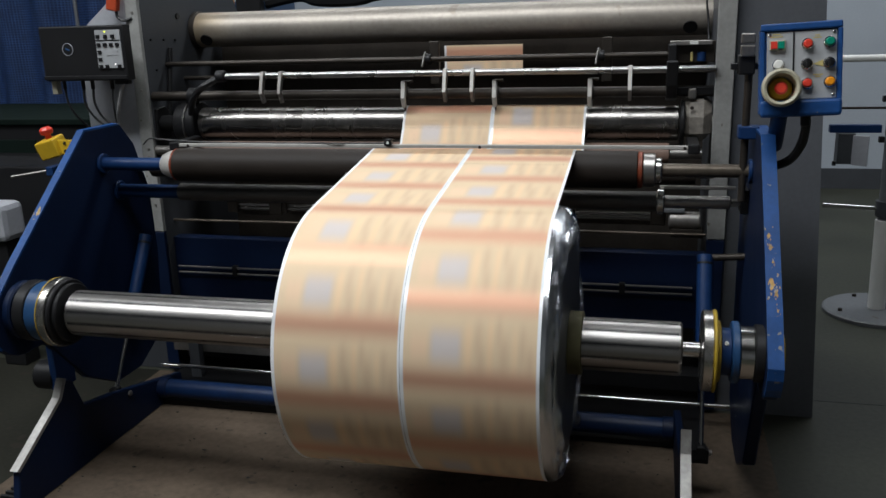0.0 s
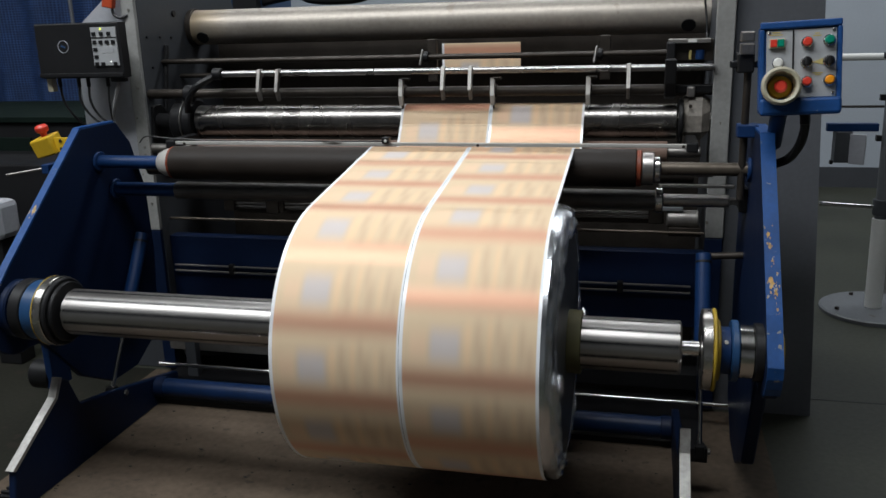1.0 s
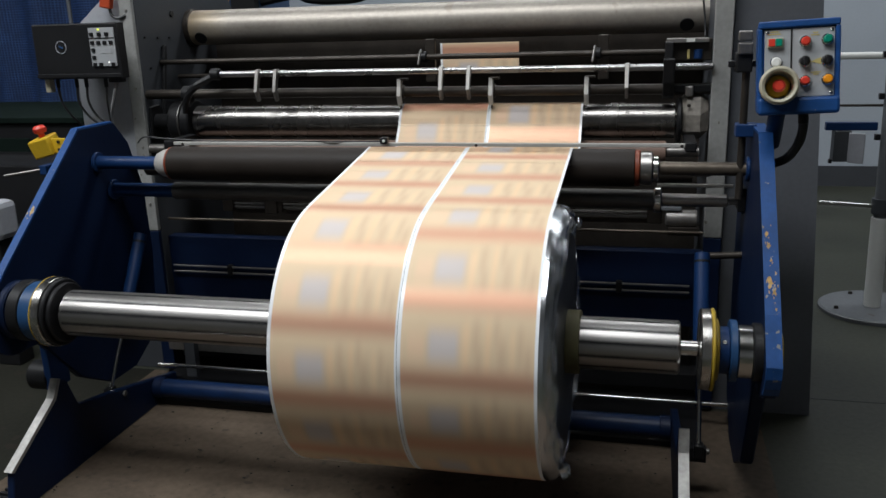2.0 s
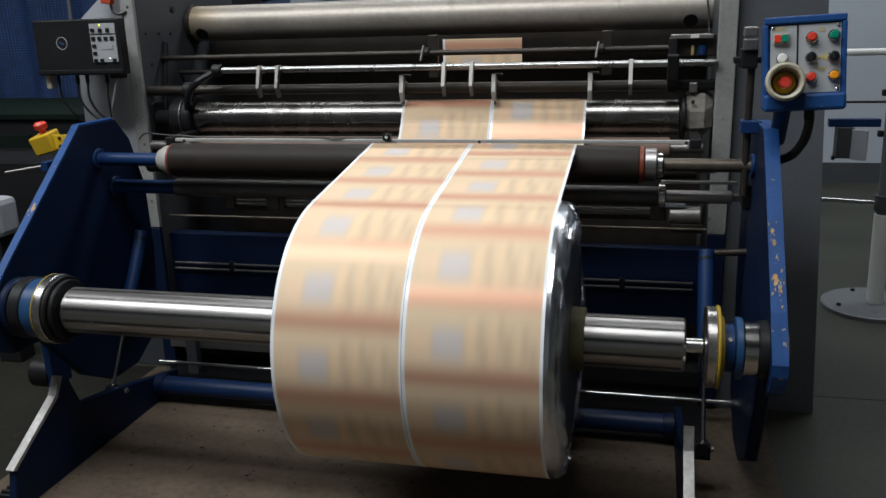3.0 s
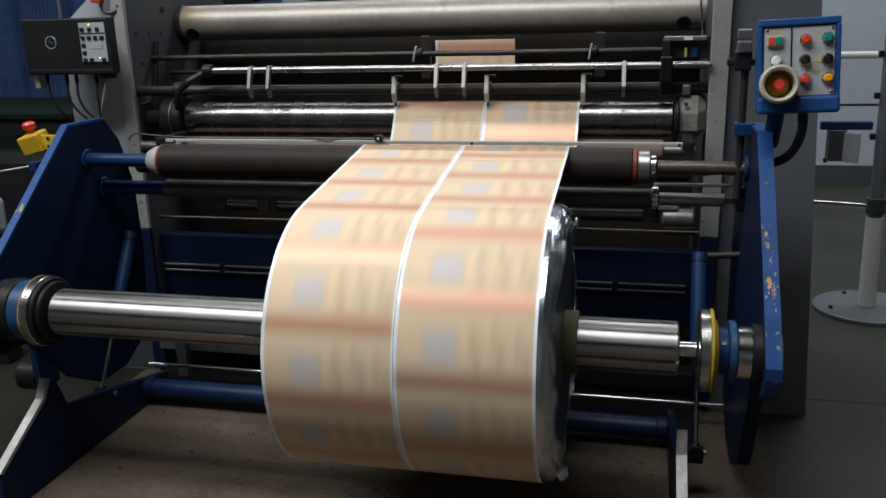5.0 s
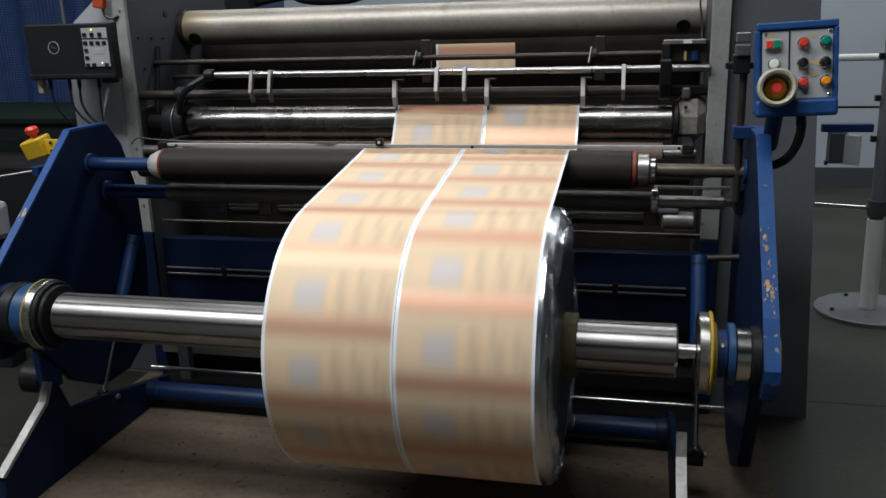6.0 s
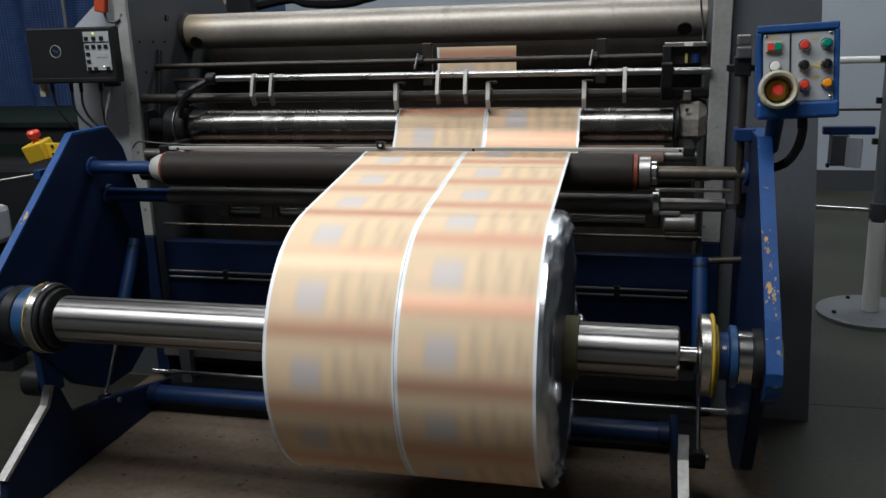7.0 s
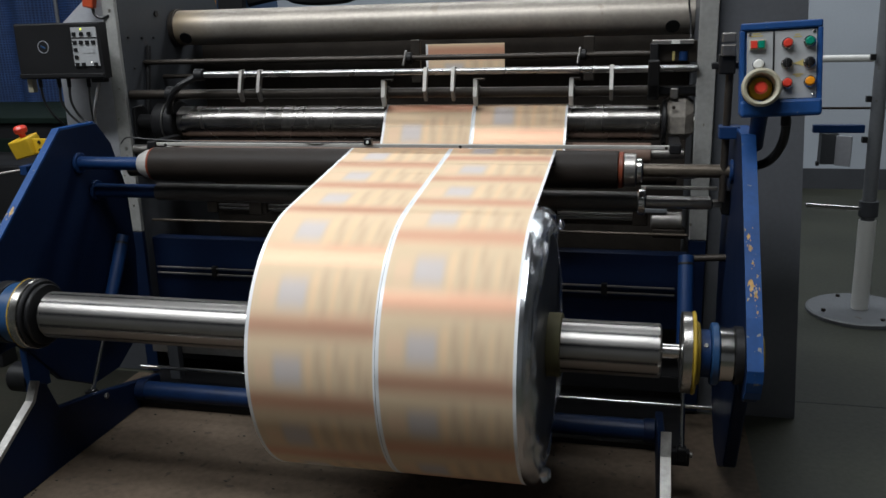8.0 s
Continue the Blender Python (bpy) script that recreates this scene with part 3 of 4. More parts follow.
right_coupling = shaft_coupling("blue and polished steel shaft coupling beside a yellow disc", (
    ("yellow_disc", 0.19, 0.201, 0.086, YELLOW_WORN, "yellow painted disc"), ("coupling_hub", 0.201, 0.23, 0.066, BLUE_PLAIN, "dark blue hub"),
    ("coupling_ring", 0.23, 0.25, 0.086, BLUE_LIGHT, "light blue ring"), ("steel_hub", 0.25, 0.29, 0.074, CHROME, "polished steel hub"),
    ("rear_hub", 0.29, 0.316, 0.08, BLACK, "black hub")))
part("hub_screw", lathe([(0, 0.007), (0.004, 0.006)], along((0.215, -0.05, AXIS_Z + 0.042), (0.215, -0.1, AXIS_Z + 0.084)), 12), CHROME, right_coupling)
shaft_coupling("black shaft coupling with one blue ring", (
    ("dark_gap", -1.944, -1.934, 0.07, BLACK, ""), ("coupling_ring", -1.992, -1.944, 0.1, BLUE_LIGHT, "light blue ring"),
    ("rear_hub", -2.035, -1.992, 0.104, BLACK, "black hub"), ("neck", -2.048, -2.035, 0.06, BLACK, "")))


# ---- the film's way over the rollers, in y-z; angles from +z towards -y ----
def leave(ca, ra, sa, cb, rb, sb):
    """Angle at which the film leaves roller a for roller b, and the free length; s = 1 over a roller, -1 under it."""
    best = None
    for k in range(-4500, 6000):
        a = radians(k / 50)
        p = (ca[0] - sa * ra * math.sin(a), ca[1] + sa * ra * math.cos(a))
        w = (-math.cos(a), -math.sin(a))
        rel = (cb[0] - p[0], cb[1] - p[1])
        ahead = rel[0] * w[0] + rel[1] * w[1]
        e = abs(w[0] * rel[1] - w[1] * rel[0] - sb * rb)
        if ahead > 0 and (best is None or e < best[0]):
            best = (e, a, ahead)
    return best[1], best[2]


LIFT = 0.0015
C1, C2, C3, C4 = [ROLLS[k][:2] for k in ("chrome", "hidden", "dark")] + [(AXIS_Y, AXIS_Z)]
Q1, Q2, Q3 = [ROLLS[k][2] + LIFT for k in ("chrome", "hidden", "dark")]
A1, D1 = leave(C1, Q1, 1, C2, Q2, -1)
A2, D2 = leave(C2, Q2, -1, C3, Q3, 1)
A3, D3 = leave(C3, Q3, 1, C4, REEL_R + 0.0006, 1)
# the film's coordinate at the top of the reel, counted from where it leaves the winding roller
TANGENT = D3 - REEL_R * A3
PAD, SINK = 0.15, 0.03


def on_run(run, s):
    """Place and slope at s metres past the start of a free run; before and after it the piece rests inside the rollers."""
    c, q, a, n, wrap = run
    start = (c[0] - q * math.sin(a), c[1] + q * math.cos(a))
    if s > n and wrap:
        b = a + min(s - n, wrap) / REEL_R
        r = REEL_R - 0.003
        return (C4[0] - r * math.sin(b), C4[1] + r * math.cos(b), b)
    deep = SINK if s < 0 or s > n else 0.0
    s = min(max(s, 0.0), n)
    return (start[0] - s * math.cos(a) + deep * math.sin(a), start[1] - s * math.sin(a) - deep * math.cos(a), a)


# free runs: roller left, its radius, slope, length, length followed on the reel
RUNS = [(C1, Q1, A1, D1, 0.0), (C3, Q3, A3, D3, 0.17)]
FILM = [film_material("printed_film", 0.44 - (TANGENT + REEL_R * radians(a)) / PERIOD) for _, _, a in LANES]


# ---- reels ----
def film_reel(x0, wide, material, right_end):
    half = wide / 2
    ob = thing("film_reel", "large turning reel of printed tan film with white edges", "film reel", "film reels", at=(x0 + half, AXIS_Y, AXIS_Z))
    bm = bmesh.new()
    lay = bm.loops.layers.uv.new("web")
    n = 180
    ring = [[bm.verts.new((x, -REEL_R * math.sin(2 * math.pi * k / n), REEL_R * math.cos(2 * math.pi * k / n))) for k in range(n)] for x in (-half, half)]
    for k in range(n):
        f = bm.faces.new((ring[0][k], ring[0][(k + 1) % n], ring[1][(k + 1) % n], ring[1][k]))
        s = [TANGENT + REEL_R * 2 * math.pi * q / n for q in (k, k + 1)]
        for lp, uvw in zip(f.loops, ((0, s[0]), (0, s[1]), (wide, s[1]), (wide, s[0]))):
            lp[lay].uv = uvw
    part("wound_film", bm, material, ob, smooth=True)
    for side in (-1, 1):
        # wound side of the film layers: slightly dished rings
        prof = [0.3945, 0.385, 0.37, 0.33, 0.28, 0.2, 0.14, 0.09]
        dish = [0.0, 0.012, 0.028, 0.036, 0.033, 0.038, 0.036, 0.036]
        bm = bmesh.new()
        rows = [[bm.verts.new((side * (half + (d if side * right_end > 0 else 0)), -r * math.sin(2 * math.pi * k / 72), r * math.cos(2 * math.pi * k / 72))) for k in range(72)] for r, d in zip(prof, dish)]
        for q0, q1 in zip(rows, rows[1:]):
            for k in range(72):
                bm.faces.new((q0[k], q0[(k + 1) % 72], q1[(k + 1) % 72], q1[k]))
        part("wound_side", bm, SIDE, ob, "grey side of the wound layers", True)
    end = half + (0.075 if right_end else 0.001)
    part("core", lathe([(-half - 0.001, 0.088), (-half, 0.092), (end - 0.002, 0.092), (end, 0.088)], Matrix()), CARD, ob, "olive cardboard core", True)
    if right_end:
        # loose wrinkled film edge standing proud of the side
        rnd = random.Random(5)
        bm = bmesh.new()
        n = 260
        prof = [(0.0, 0.3945), (0.012, 0.394), (0.02, 0.391), (0.027, 0.385), (0.034, 0.376), (0.03, 0.366), (0.037, 0.356), (0.04, 0.345), (0.034, 0.335), (0.03, 0.32)]
        wob = [[rnd.uniform(-1, 1) for _ in range(n)] for _ in prof]
        rows = []
        for i, (dx, r) in enumerate(prof):
            row = []
            for k in range(n):
                big = math.sin(k * 2 * math.pi / n * 3 + 1.3) * 0.5 + math.sin(k * 2 * math.pi / n * 7) * 0.3
                amp = 0.0 if i < 2 else 0.0035 + 0.0012 * i
                q = (wob[i][k] + wob[i][k - 1] * 0.6) * 0.6 * amp + big * 0.003 * (i > 1)
                a = 2 * math.pi * k / n
                rr = r - abs(q) * 0.6
                row.append(bm.verts.new((half + dx * (1 + 0.25 * big * (i > 1)) + q, -rr * math.sin(a), rr * math.cos(a))))
            rows.append(row)
        for q0, q1 in zip(rows, rows[1:]):
            for k in range(n):
                bm.faces.new((q0[k], q0[(k + 1) % n], q1[(k + 1) % n], q1[k]))
        part("loose_edge", bm, FOIL, ob, "shiny wrinkled silver film edge")
        # crumpled tail
        for a0, size in ((0.35, 0.026), (3.6, 0.016)):
            bm = bmesh.new()
            r = bmesh.ops.create_icosphere(bm, subdivisions=2, radius=size)
            for v in r["verts"]:
                v.co *= rnd.uniform(0.6, 1.15)
                v.co.x *= 0.8
            bmesh.ops.translate(bm, vec=(half + 0.05, -0.365 * math.sin(a0), 0.365 * math.cos(a0)), verts=bm.verts)
            part("crumpled_tail", bm, FOIL, ob, "crumpled silver film tail")
    return ob


REELS = [film_reel(x0, w, FILM[i], i == 1) for i, (x0, w, _) in enumerate(LANES)]

# ---- running webs, in short rigid lengths, and the film lying round the rollers ----
STEPS = 9
WEBS = []


def film_wrap(wide, c, q, a0, a1, tail):
    """Film bent over a roller from angle a0 to a1, with a short flat tail."""
    bm = bmesh.new()
    lay = bm.loops.layers.uv.new("web")
    n = 24
    line = []
    for k in range(n + 1):
        a = a0 + (a1 - a0) * k / n
        line.append((c[0] - q * math.sin(a), c[1] + q * math.cos(a), q * (a - a1)))
    line.append((line[-1][0] - tail * math.cos(a1), line[-1][1] - tail * math.sin(a1), tail))
    rows = [[bm.verts.new((x, y, z)) for x in (-wide / 2, wide / 2)] for y, z, _ in line]
    for k in range(len(rows) - 1):
        f = bm.faces.new((rows[k][0], rows[k][1], rows[k + 1][1], rows[k + 1][0]))
        for lp, uvw in zip(f.loops, ((0, line[k][2]), (wide, line[k][2]), (wide, line[k + 1][2]), (0, line[k + 1][2]))):
            lp[lay].uv = uvw
    bmesh.ops.solidify(bm, geom=list(bm.faces), thickness=0.0004)
    return bm


for i, (x0, w, _) in enumerate(LANES):
    web = thing("film_web", "running web of printed tan patterned film with white edges", "film web", "film webs", at=(x0 + w / 2, 0, 0))
    part("film_wrap", film_wrap(w, C1, Q1 + 0.0015, radians(-35), A1, 0.045), FILM[i], web, smooth=True)
    part("film_wrap", film_wrap(w, C3, Q3 + 0.0015, A2, A3, 0.045), FILM[i], web, smooth=True)
    for run in RUNS:
        loops = math.ceil((run[3] + run[4] + 2 * PAD) / PERIOD)
        for k in range(loops * STEPS):
            bm = box(-w / 2, w / 2, -PERIOD / STEPS / 2 - 0.0004, PERIOD / STEPS / 2 + 0.0004, -0.0004, 0.0004)
            lay = bm.loops.layers.uv.new("web")
            s0 = k * PERIOD / STEPS
            for f in bm.faces:
                for lp in f.loops:
                    lp[lay].uv = (lp.vert.co.x + w / 2, s0 - PAD - lp.vert.co.y)
            WEBS.append((part("film_length", bm, FILM[i], web), s0, run, loops * PERIOD))


# ---- what moves ----
def motions():
    ticks = [k / FPS for k in range(-1, int(8 * FPS) + 2)]
    for ob in REELS + [shaft]:
        walk(ob, [(t, Matrix.Translation(ob.location) @ Matrix.Rotation(SPEED * t / REEL_R, 4, "X")) for t in ticks])
    for ob, s0, run, total in WEBS:
        rows = []
        for t in ticks:
            y, z, a = on_run(run, (s0 + SPEED * t) % total - PAD)
            rows.append((t, Matrix.Translation((0, y, z)) @ Matrix.Rotation(a, 4, "X")))
        walk(ob, rows)


# ---- control panel ----
def control_panel():
    c = thing("control_panel", "blue control box with coloured push buttons on grey plate", "control panel")
    c.matrix_basis = pose(0.3976, 0.29, 1.39, -9, -2.4, -3) @ Matrix.Scale(1.065, 4)
    enc = part("enclosure", box(-0.1, 0.1, 0.0, 0.09, -0.118, 0.118, 0.009), BLUE_CHIPPED, c)
    # raised rim and lower lip of the box
    part("top_rim", box(-0.1, 0.1, -0.012, 0.004, 0.1, 0.119, 0.004), BLUE_CHIPPED, enc)
    part("side_rim", box(0.089, 0.101, -0.01, 0.004, -0.118, 0.1, 0.003), BLUE_CHIPPED, enc)
    part("side_rim", box(-0.101, -0.089, -0.01, 0.004, -0.118, 0.1, 0.003), BLUE_CHIPPED, enc)
    part("lower_lip", box(-0.1, 0.1, -0.03, 0.004, -0.126, -0.082, 0.008), BLUE_CHIPPED, enc)
    face = part("face_plate", box(-0.084, 0.087, -0.005, -0.001, -0.08, 0.097, 0.001), FACE, c, "grey metal face plate")
    part("seam", box(-0.02, -0.016, -0.007, -0.004, -0.079, 0.096), BLACK, face)
    for x, z in ((-0.077, 0.09), (0.08, 0.09), (0.08, -0.072), (-0.077, -0.072)):
        part("screw", lathe([(0, 0.0045), (0.002, 0.0045), (0.003, 0.003)], along((x, -0.005, z), (x, -0.02, z)), 12), CHROME, face)

    def push_button(x, z, material, lab, cap_r=0.0115, deep=0.013):
        b = part("push_button", lathe([(0, 0.0150), (0.005, 0.0150), (0.008, 0.0125)], along((x, -0.005, z), (x, -0.02, z)), 24), CHROME, c, lab, True)
        part("button_cap", lathe([(0.0, cap_r), (deep, cap_r), (deep + 0.003, cap_r * 0.7)], along((x, -0.009, z), (x, -0.03, z)), 24), material, b, smooth=True)
        return b
    push_button(0.016, 0.062, RED, "red push button")
    push_button(0.069, 0.064, GREEN, "green push button")
    push_button(0.016, -0.04, RED, "red push button")
    push_button(0.071, -0.038, ORANGE, "orange push button")
    push_button(-0.055, 0.012, WHITE, "white push button", 0.013, 0.006)
    for x in (0.015, 0.069):
        k = push_button(x, 0.011, BLACK, "black turning knob", 0.012, 0.014)
        part("knob_grip", box(x - 0.004, x + 0.004, -0.034, -0.024, 0.0, 0.022, 0.002), BLACK, k)
    rk = part("twin_button", box(-0.078, -0.038, -0.014, -0.005, 0.05, 0.075, 0.001), CREAM, c, "red and green twin push button")
    part("button_half", box(-0.075, -0.059, -0.019, -0.014, 0.053, 0.072, 0.001), RED, rk)
    part("button_half", box(-0.057, -0.041, -0.019, -0.014, 0.053, 0.072, 0.001), GREEN, rk)
    # lettering that cannot be read: plain bars
    tan = YELLOW_DULL
    for x0, x1, z in ((-0.075, -0.045, 0.085), (-0.07, -0.05, 0.091), (0.03, 0.05, 0.078), (0.034, 0.046, 0.084), (0.03, 0.055, -0.018), (0.036, 0.05, -0.023)):
        part("lettering_bar", box(x0, x1, -0.0058, -0.005, z - 0.0015, z + 0.0015), tan, face)
    bm = bmesh.new()
    f = bm.faces.new([bm.verts.new(v) for v in ((0.03, -0.0062, 0.01), (0.055, -0.0062, 0.002), (0.055, -0.0062, 0.02))])
    r = bmesh.ops.extrude_face_region(bm, geom=[f])
    bmesh.ops.translate(bm, vec=(0, 0.0015, 0), verts=[v for v in r["geom"] if isinstance(v, bmesh.types.BMVert)])
    part("arrow_mark", bm, YELLOW_DULL, face, "dull yellow arrow mark")
    # guarded stop button
    st = part("stop_base", lathe([(0, 0.03), (0.006, 0.03), (0.01, 0.026)], along((-0.05, -0.005, -0.052), (-0.05, -0.1, -0.052)), 32), YELLOW, c, "yellow disc under the stop button", True)
    part("mushroom_button", lathe([(0, 0.012), (0.022, 0.012), (0.022, 0.016), (0.032, 0.0165), (0.038, 0.011)], along((-0.05, -0.012, -0.052), (-0.05, -0.1, -0.052)), 32), RED, st, "red stop button", True)
    n, prof = 40, [(0.0, 0.046), (0.05, 0.05), (0.06, 0.048), (0.064, 0.043), (0.061, 0.037), (0.005, 0.033)]
    bm = bmesh.new()
    m = along((-0.05, -0.005, -0.052), (-0.05, -0.1, -0.052))
    rings = [[bm.verts.new(m @ Vector((a, r * math.cos(2 * math.pi * k / n), r * math.sin(2 * math.pi * k / n)))) for k in range(n)] for a, r in prof]
    for q0, q1 in zip(rings, rings[1:] + rings[:1]):
        for k in range(n):
            bm.faces.new((q0[k], q0[(k + 1) % n], q1[(k + 1) % n], q1[k]))
    part("guard_ring", bm, CREAM, c, "cream plastic guard ring", True)
    part("support_tube", rod((-0.045, 0.05, -0.11), (-0.05, 0.17, -0.2), 0.022, 20), BLUE_PLAIN, c, "blue support tube", True)
    part("cable_gland", rod((0.02, 0.05, -0.118), (0.02, 0.05, -0.15), 0.013, 16), BLACK, c, smooth=True)
    return c


YELLOW_DULL = mat("dull_yellow_print", (0.45, 0.37, 0.14), 0.5)
control_panel()
tagged(hose("panel_cable", [(0.43, 0.33, 1.245), (0.431, 0.335, 1.21), (0.423, 0.35, 1.16), (0.398, 0.375, 1.115), (0.36, 0.41, 1.09)], 0.0135, CABLE),
       "thick black cable from the control box into the arm", "cable")

# ---- clamp block and rod beside the frame ----
cb = thing("clamp_block", "black and steel clamp block on a vertical dark rod", "clamp", at=(0, 0, 0))
part("clamp_jaw", box(0.255, 0.295, 0.49, 0.53, 1.455, 1.485, 0.004), STEEL_DULL, cb)
part("clamp_jaw", box(0.255, 0.297, 0.49, 0.53, 1.415, 1.45, 0.004), STEEL_DULL, cb)
part("clamp_body", box(0.25, 0.3, 0.5, 0.56, 1.36, 1.42, 0.005), BLACK, cb)
part("vertical_rod", rod((0.285, 0.53, 0.955), (0.285, 0.53, 1.4), 0.012), DARK_STEEL, cb, smooth=True)
part("rod_guide", box(0.262, 0.325, 0.5, 0.56, 1.16, 1.2, 0.004), BLUE_PLAIN, cb)
part("side_arm", box(0.23, 0.325, 0.515, 0.545, 1.375, 1.395, 0.003), BLACK, cb)

# ---- lift cylinders, feet, cross tube ----
CYLINDERS = (((-2.049, 0.72, 0.72), (-2.049, 0.535, 0.41), (-2.049, 0.385, 0.158), 0.02, -0.05), ((0.187, 0.6, 0.75), (0.187, 0.45, 0.47), (0.187, 0.30, 0.17), 0.035, 0.14))
for top, mid, low, pin, reach in CYLINDERS:
    cyl = thing("lift_cylinder", "blue hydraulic lift cylinder with a bright piston rod", "hydraulic cylinder", "lift cylinders")
    top, mid, low = Vector(top), Vector(mid), Vector(low)
    x = top.x
    part("barrel", rod(mid, top, 0.026, 24), BLUE_PLAIN, cyl, smooth=True)
    part("end_collar", rod(top + (mid - top) * 0.08, top + (mid - top) * 0.11, 0.0275, 24), BLACK, cyl, smooth=True)
    part("gland", rod(mid, mid + (low - mid) * 0.08, 0.029, 24), BLACK, cyl, smooth=True)
    part("piston_rod", rod(low, mid, 0.008), CHROME, cyl, "bright piston rod", True)
    part("clevis", box(x - 0.016, x + 0.016, low.y - 0.02, low.y + 0.02, low.z - 0.025, low.z + 0.02, 0.004), BLACK, cyl)
    part("pin", lathe_x(x - pin, x + pin, low.y, low.z - 0.005, 0.01), STEEL_DULL, cyl, smooth=True)
    part("top_pin", rod(top - Vector((0, 0, 0.01)), top + Vector((reach, 0, 0)), 0.012), DARK_STEEL, cyl, smooth=True)
for x in (-2.027, 0.112):
    ft = thing("foot_plate", "blue foot plate, shade put in its dark colour, with a bare worn steel front edge", "machine foot", "foot plates")
    part("foot_body", plate([(0.055, 0.36), (0.02, 0.295), (-0.22, 0.145), (-0.25, 0.0), (0.78, 0.0), (0.78, 0.08), (0.69, 0.1), (0.32, 0.19), (0.14, 0.225), (0.095, 0.34)], x, x + 0.028), BLUE_SHADED, ft)
    bm = plate([(0.062, 0.362), (0.025, 0.298), (-0.218, 0.147), (-0.23, 0.155), (0.012, 0.307), (0.048, 0.368)], x - 0.001, x + 0.029, 0.0)
    part("worn_edge", bm, BARE, ft, "bare worn steel edge")
    part("bolt", lathe_x(x + 0.028, x + 0.038, 0.40, 0.15, 0.012, 0.002, 6), STEEL_DULL, ft)
    if x < -1:
        part("clevis_ear", box(x - 0.04, x + 0.002, 0.37, 0.4, 0.1, 0.165, 0.003), BLACK, ft)
    else:
        part("clevis_ear", box(x + 0.02, x + 0.1, 0.285, 0.315, 0.13, 0.18, 0.003), BLACK, ft)
pad = thing("rubber_pad", "black ribbed rubber pad against the machine foot", "rubber pad")
part("pad_base", box(-2.13, -2.03, -0.3, -0.06, 0.0, 0.018, 0.003), BLACK, pad)
for k in range(9):
    part("rib", box(-2.128, -2.032, -0.294 + k * 0.026, -0.281 + k * 0.026, 0.017, 0.03, 0.003), BLACK, pad)
tagged(hose("tube_cable", [(0.185, 1.3, 1.7), (0.187, 1.3, 1.6), (0.196, 1.29, 1.52), (0.2, 1.27, 1.45), (0.205, 1.2, 1.4)], 0.004, CABLE),
       "thin black cable over the end of the cross tube", "cable")
tt = thing("torque_tube", "blue painted torque tube between the feet", "tube")
part("tube_wall", lathe_x(-1.999, 0.11, 0.62, 0.078, 0.038), BLUE_TUBE_SHADED, tt, smooth=True)
for x in (-1.998, 0.07):
    part("end_flange", lathe_x(x, x + 0.04, 0.62, 0.078, 0.044), BLUE_SHADED, tt, smooth=True)
solid("low_chrome_rod", lathe_x(-2.1, 0.32, 0.8, 0.1, 0.008), CHROME, "thin bright steel rod near the floor", "rod", smooth=True)
solid("low_tray", box(-2.1, -0.75, 0.9, 0.98, 0.13, 0.2, 0.003), STEEL_DULL, "dull metal tray behind the low rod", "tray")

# ---- tension controller ----
tc = thing("tension_controller", "black controller box with pale keypad and round emblem", "controller")
cas = part("casing", box(-2.462, -2.068, 0.765, 0.81, 1.355, 1.574, 0.006), BLACK, tc)
part("lower_rail", box(-2.46, -2.07, 0.758, 0.766, 1.36, 1.376, 0.002), BLACK, cas)
part("casing_edge", box(-2.07, -2.066, 0.762, 0.808, 1.358, 1.572), BLACK, cas)
kp = part("keypad", box(-2.197, -2.083, 0.761, 0.766, 1.405, 1.555, 0.001), FACE, tc, "pale keypad with small black keys")
part("keypad_gap", box(-2.197, -2.083, 0.7595, 0.7615, 1.512, 1.516), BLACK, kp)
KEY_GRID = [(0, 0), (1, 0), (2, 0)] + [(c, 1) for c in (0, 1, 2, 3)] + [(0, 2), (0, 3), (0, 4), (1, 4), (3, 4)]
for c, r in KEY_GRID:
    kx, kz = -2.183 + c * (0.034 if r == 0 else 0.028), 1.529 - r * 0.0285 - (0.004 if r else 0)
    part("key", box(kx - 0.0085, kx + 0.0085, 0.757, 0.761, kz - 0.0075, kz + 0.0075, 0.001), BLACK, kp)
part("display_line", box(-2.155, -2.1, 0.7595, 0.7612, 1.455, 1.475), FACE, kp, "grey display strip")
part("indicator_light", lathe([(0, 0.004), (0.003, 0.003)], along((-2.15, 0.761, 1.548), (-2.15, 0.7, 1.548)), 12), mat("yellow_green_indicator", (0.75, 0.85, 0.05), 0.4, emit=1.2), kp, "glowing yellow-green light")
part("indicator_light", lathe([(0, 0.003), (0.003, 0.002)], along((-2.118, 0.761, 1.42), (-2.118, 0.7, 1.42)), 12), mat("white_indicator", (0.9, 0.9, 0.85), 0.4, emit=1.2), kp, "glowing white light")
bm = bmesh.new()
m = along((-2.333, 0.765, 1.482), (-2.333, 0.7, 1.482))
rings = [[bm.verts.new(m @ Vector((a, r * math.cos(k * math.pi / 16), r * math.sin(k * math.pi / 16)))) for k in range(32)] for a, r in ((0, 0.025), (0.003, 0.025), (0.003, 0.0228), (0, 0.0228))]
for q0, q1 in zip(rings, rings[1:] + rings[:1]):
    for k in range(32):
        bm.faces.new((q0[k], q0[(k + 1) % 32], q1[(k + 1) % 32], q1[k]))
em = part("emblem_ring", bm, HOUSING, tc, "round silver and blue emblem", True)
part("emblem_disc", lathe([(0, 0.0225), (0.0015, 0.0225)], m, 32), BLACK, em)
part("emblem_bar", box(-2.343, -2.323, 0.7605, 0.764, 1.479, 1.485, turn=Matrix.Rotation(radians(25), 3, "Y")), BLUE_LIGHT, em)
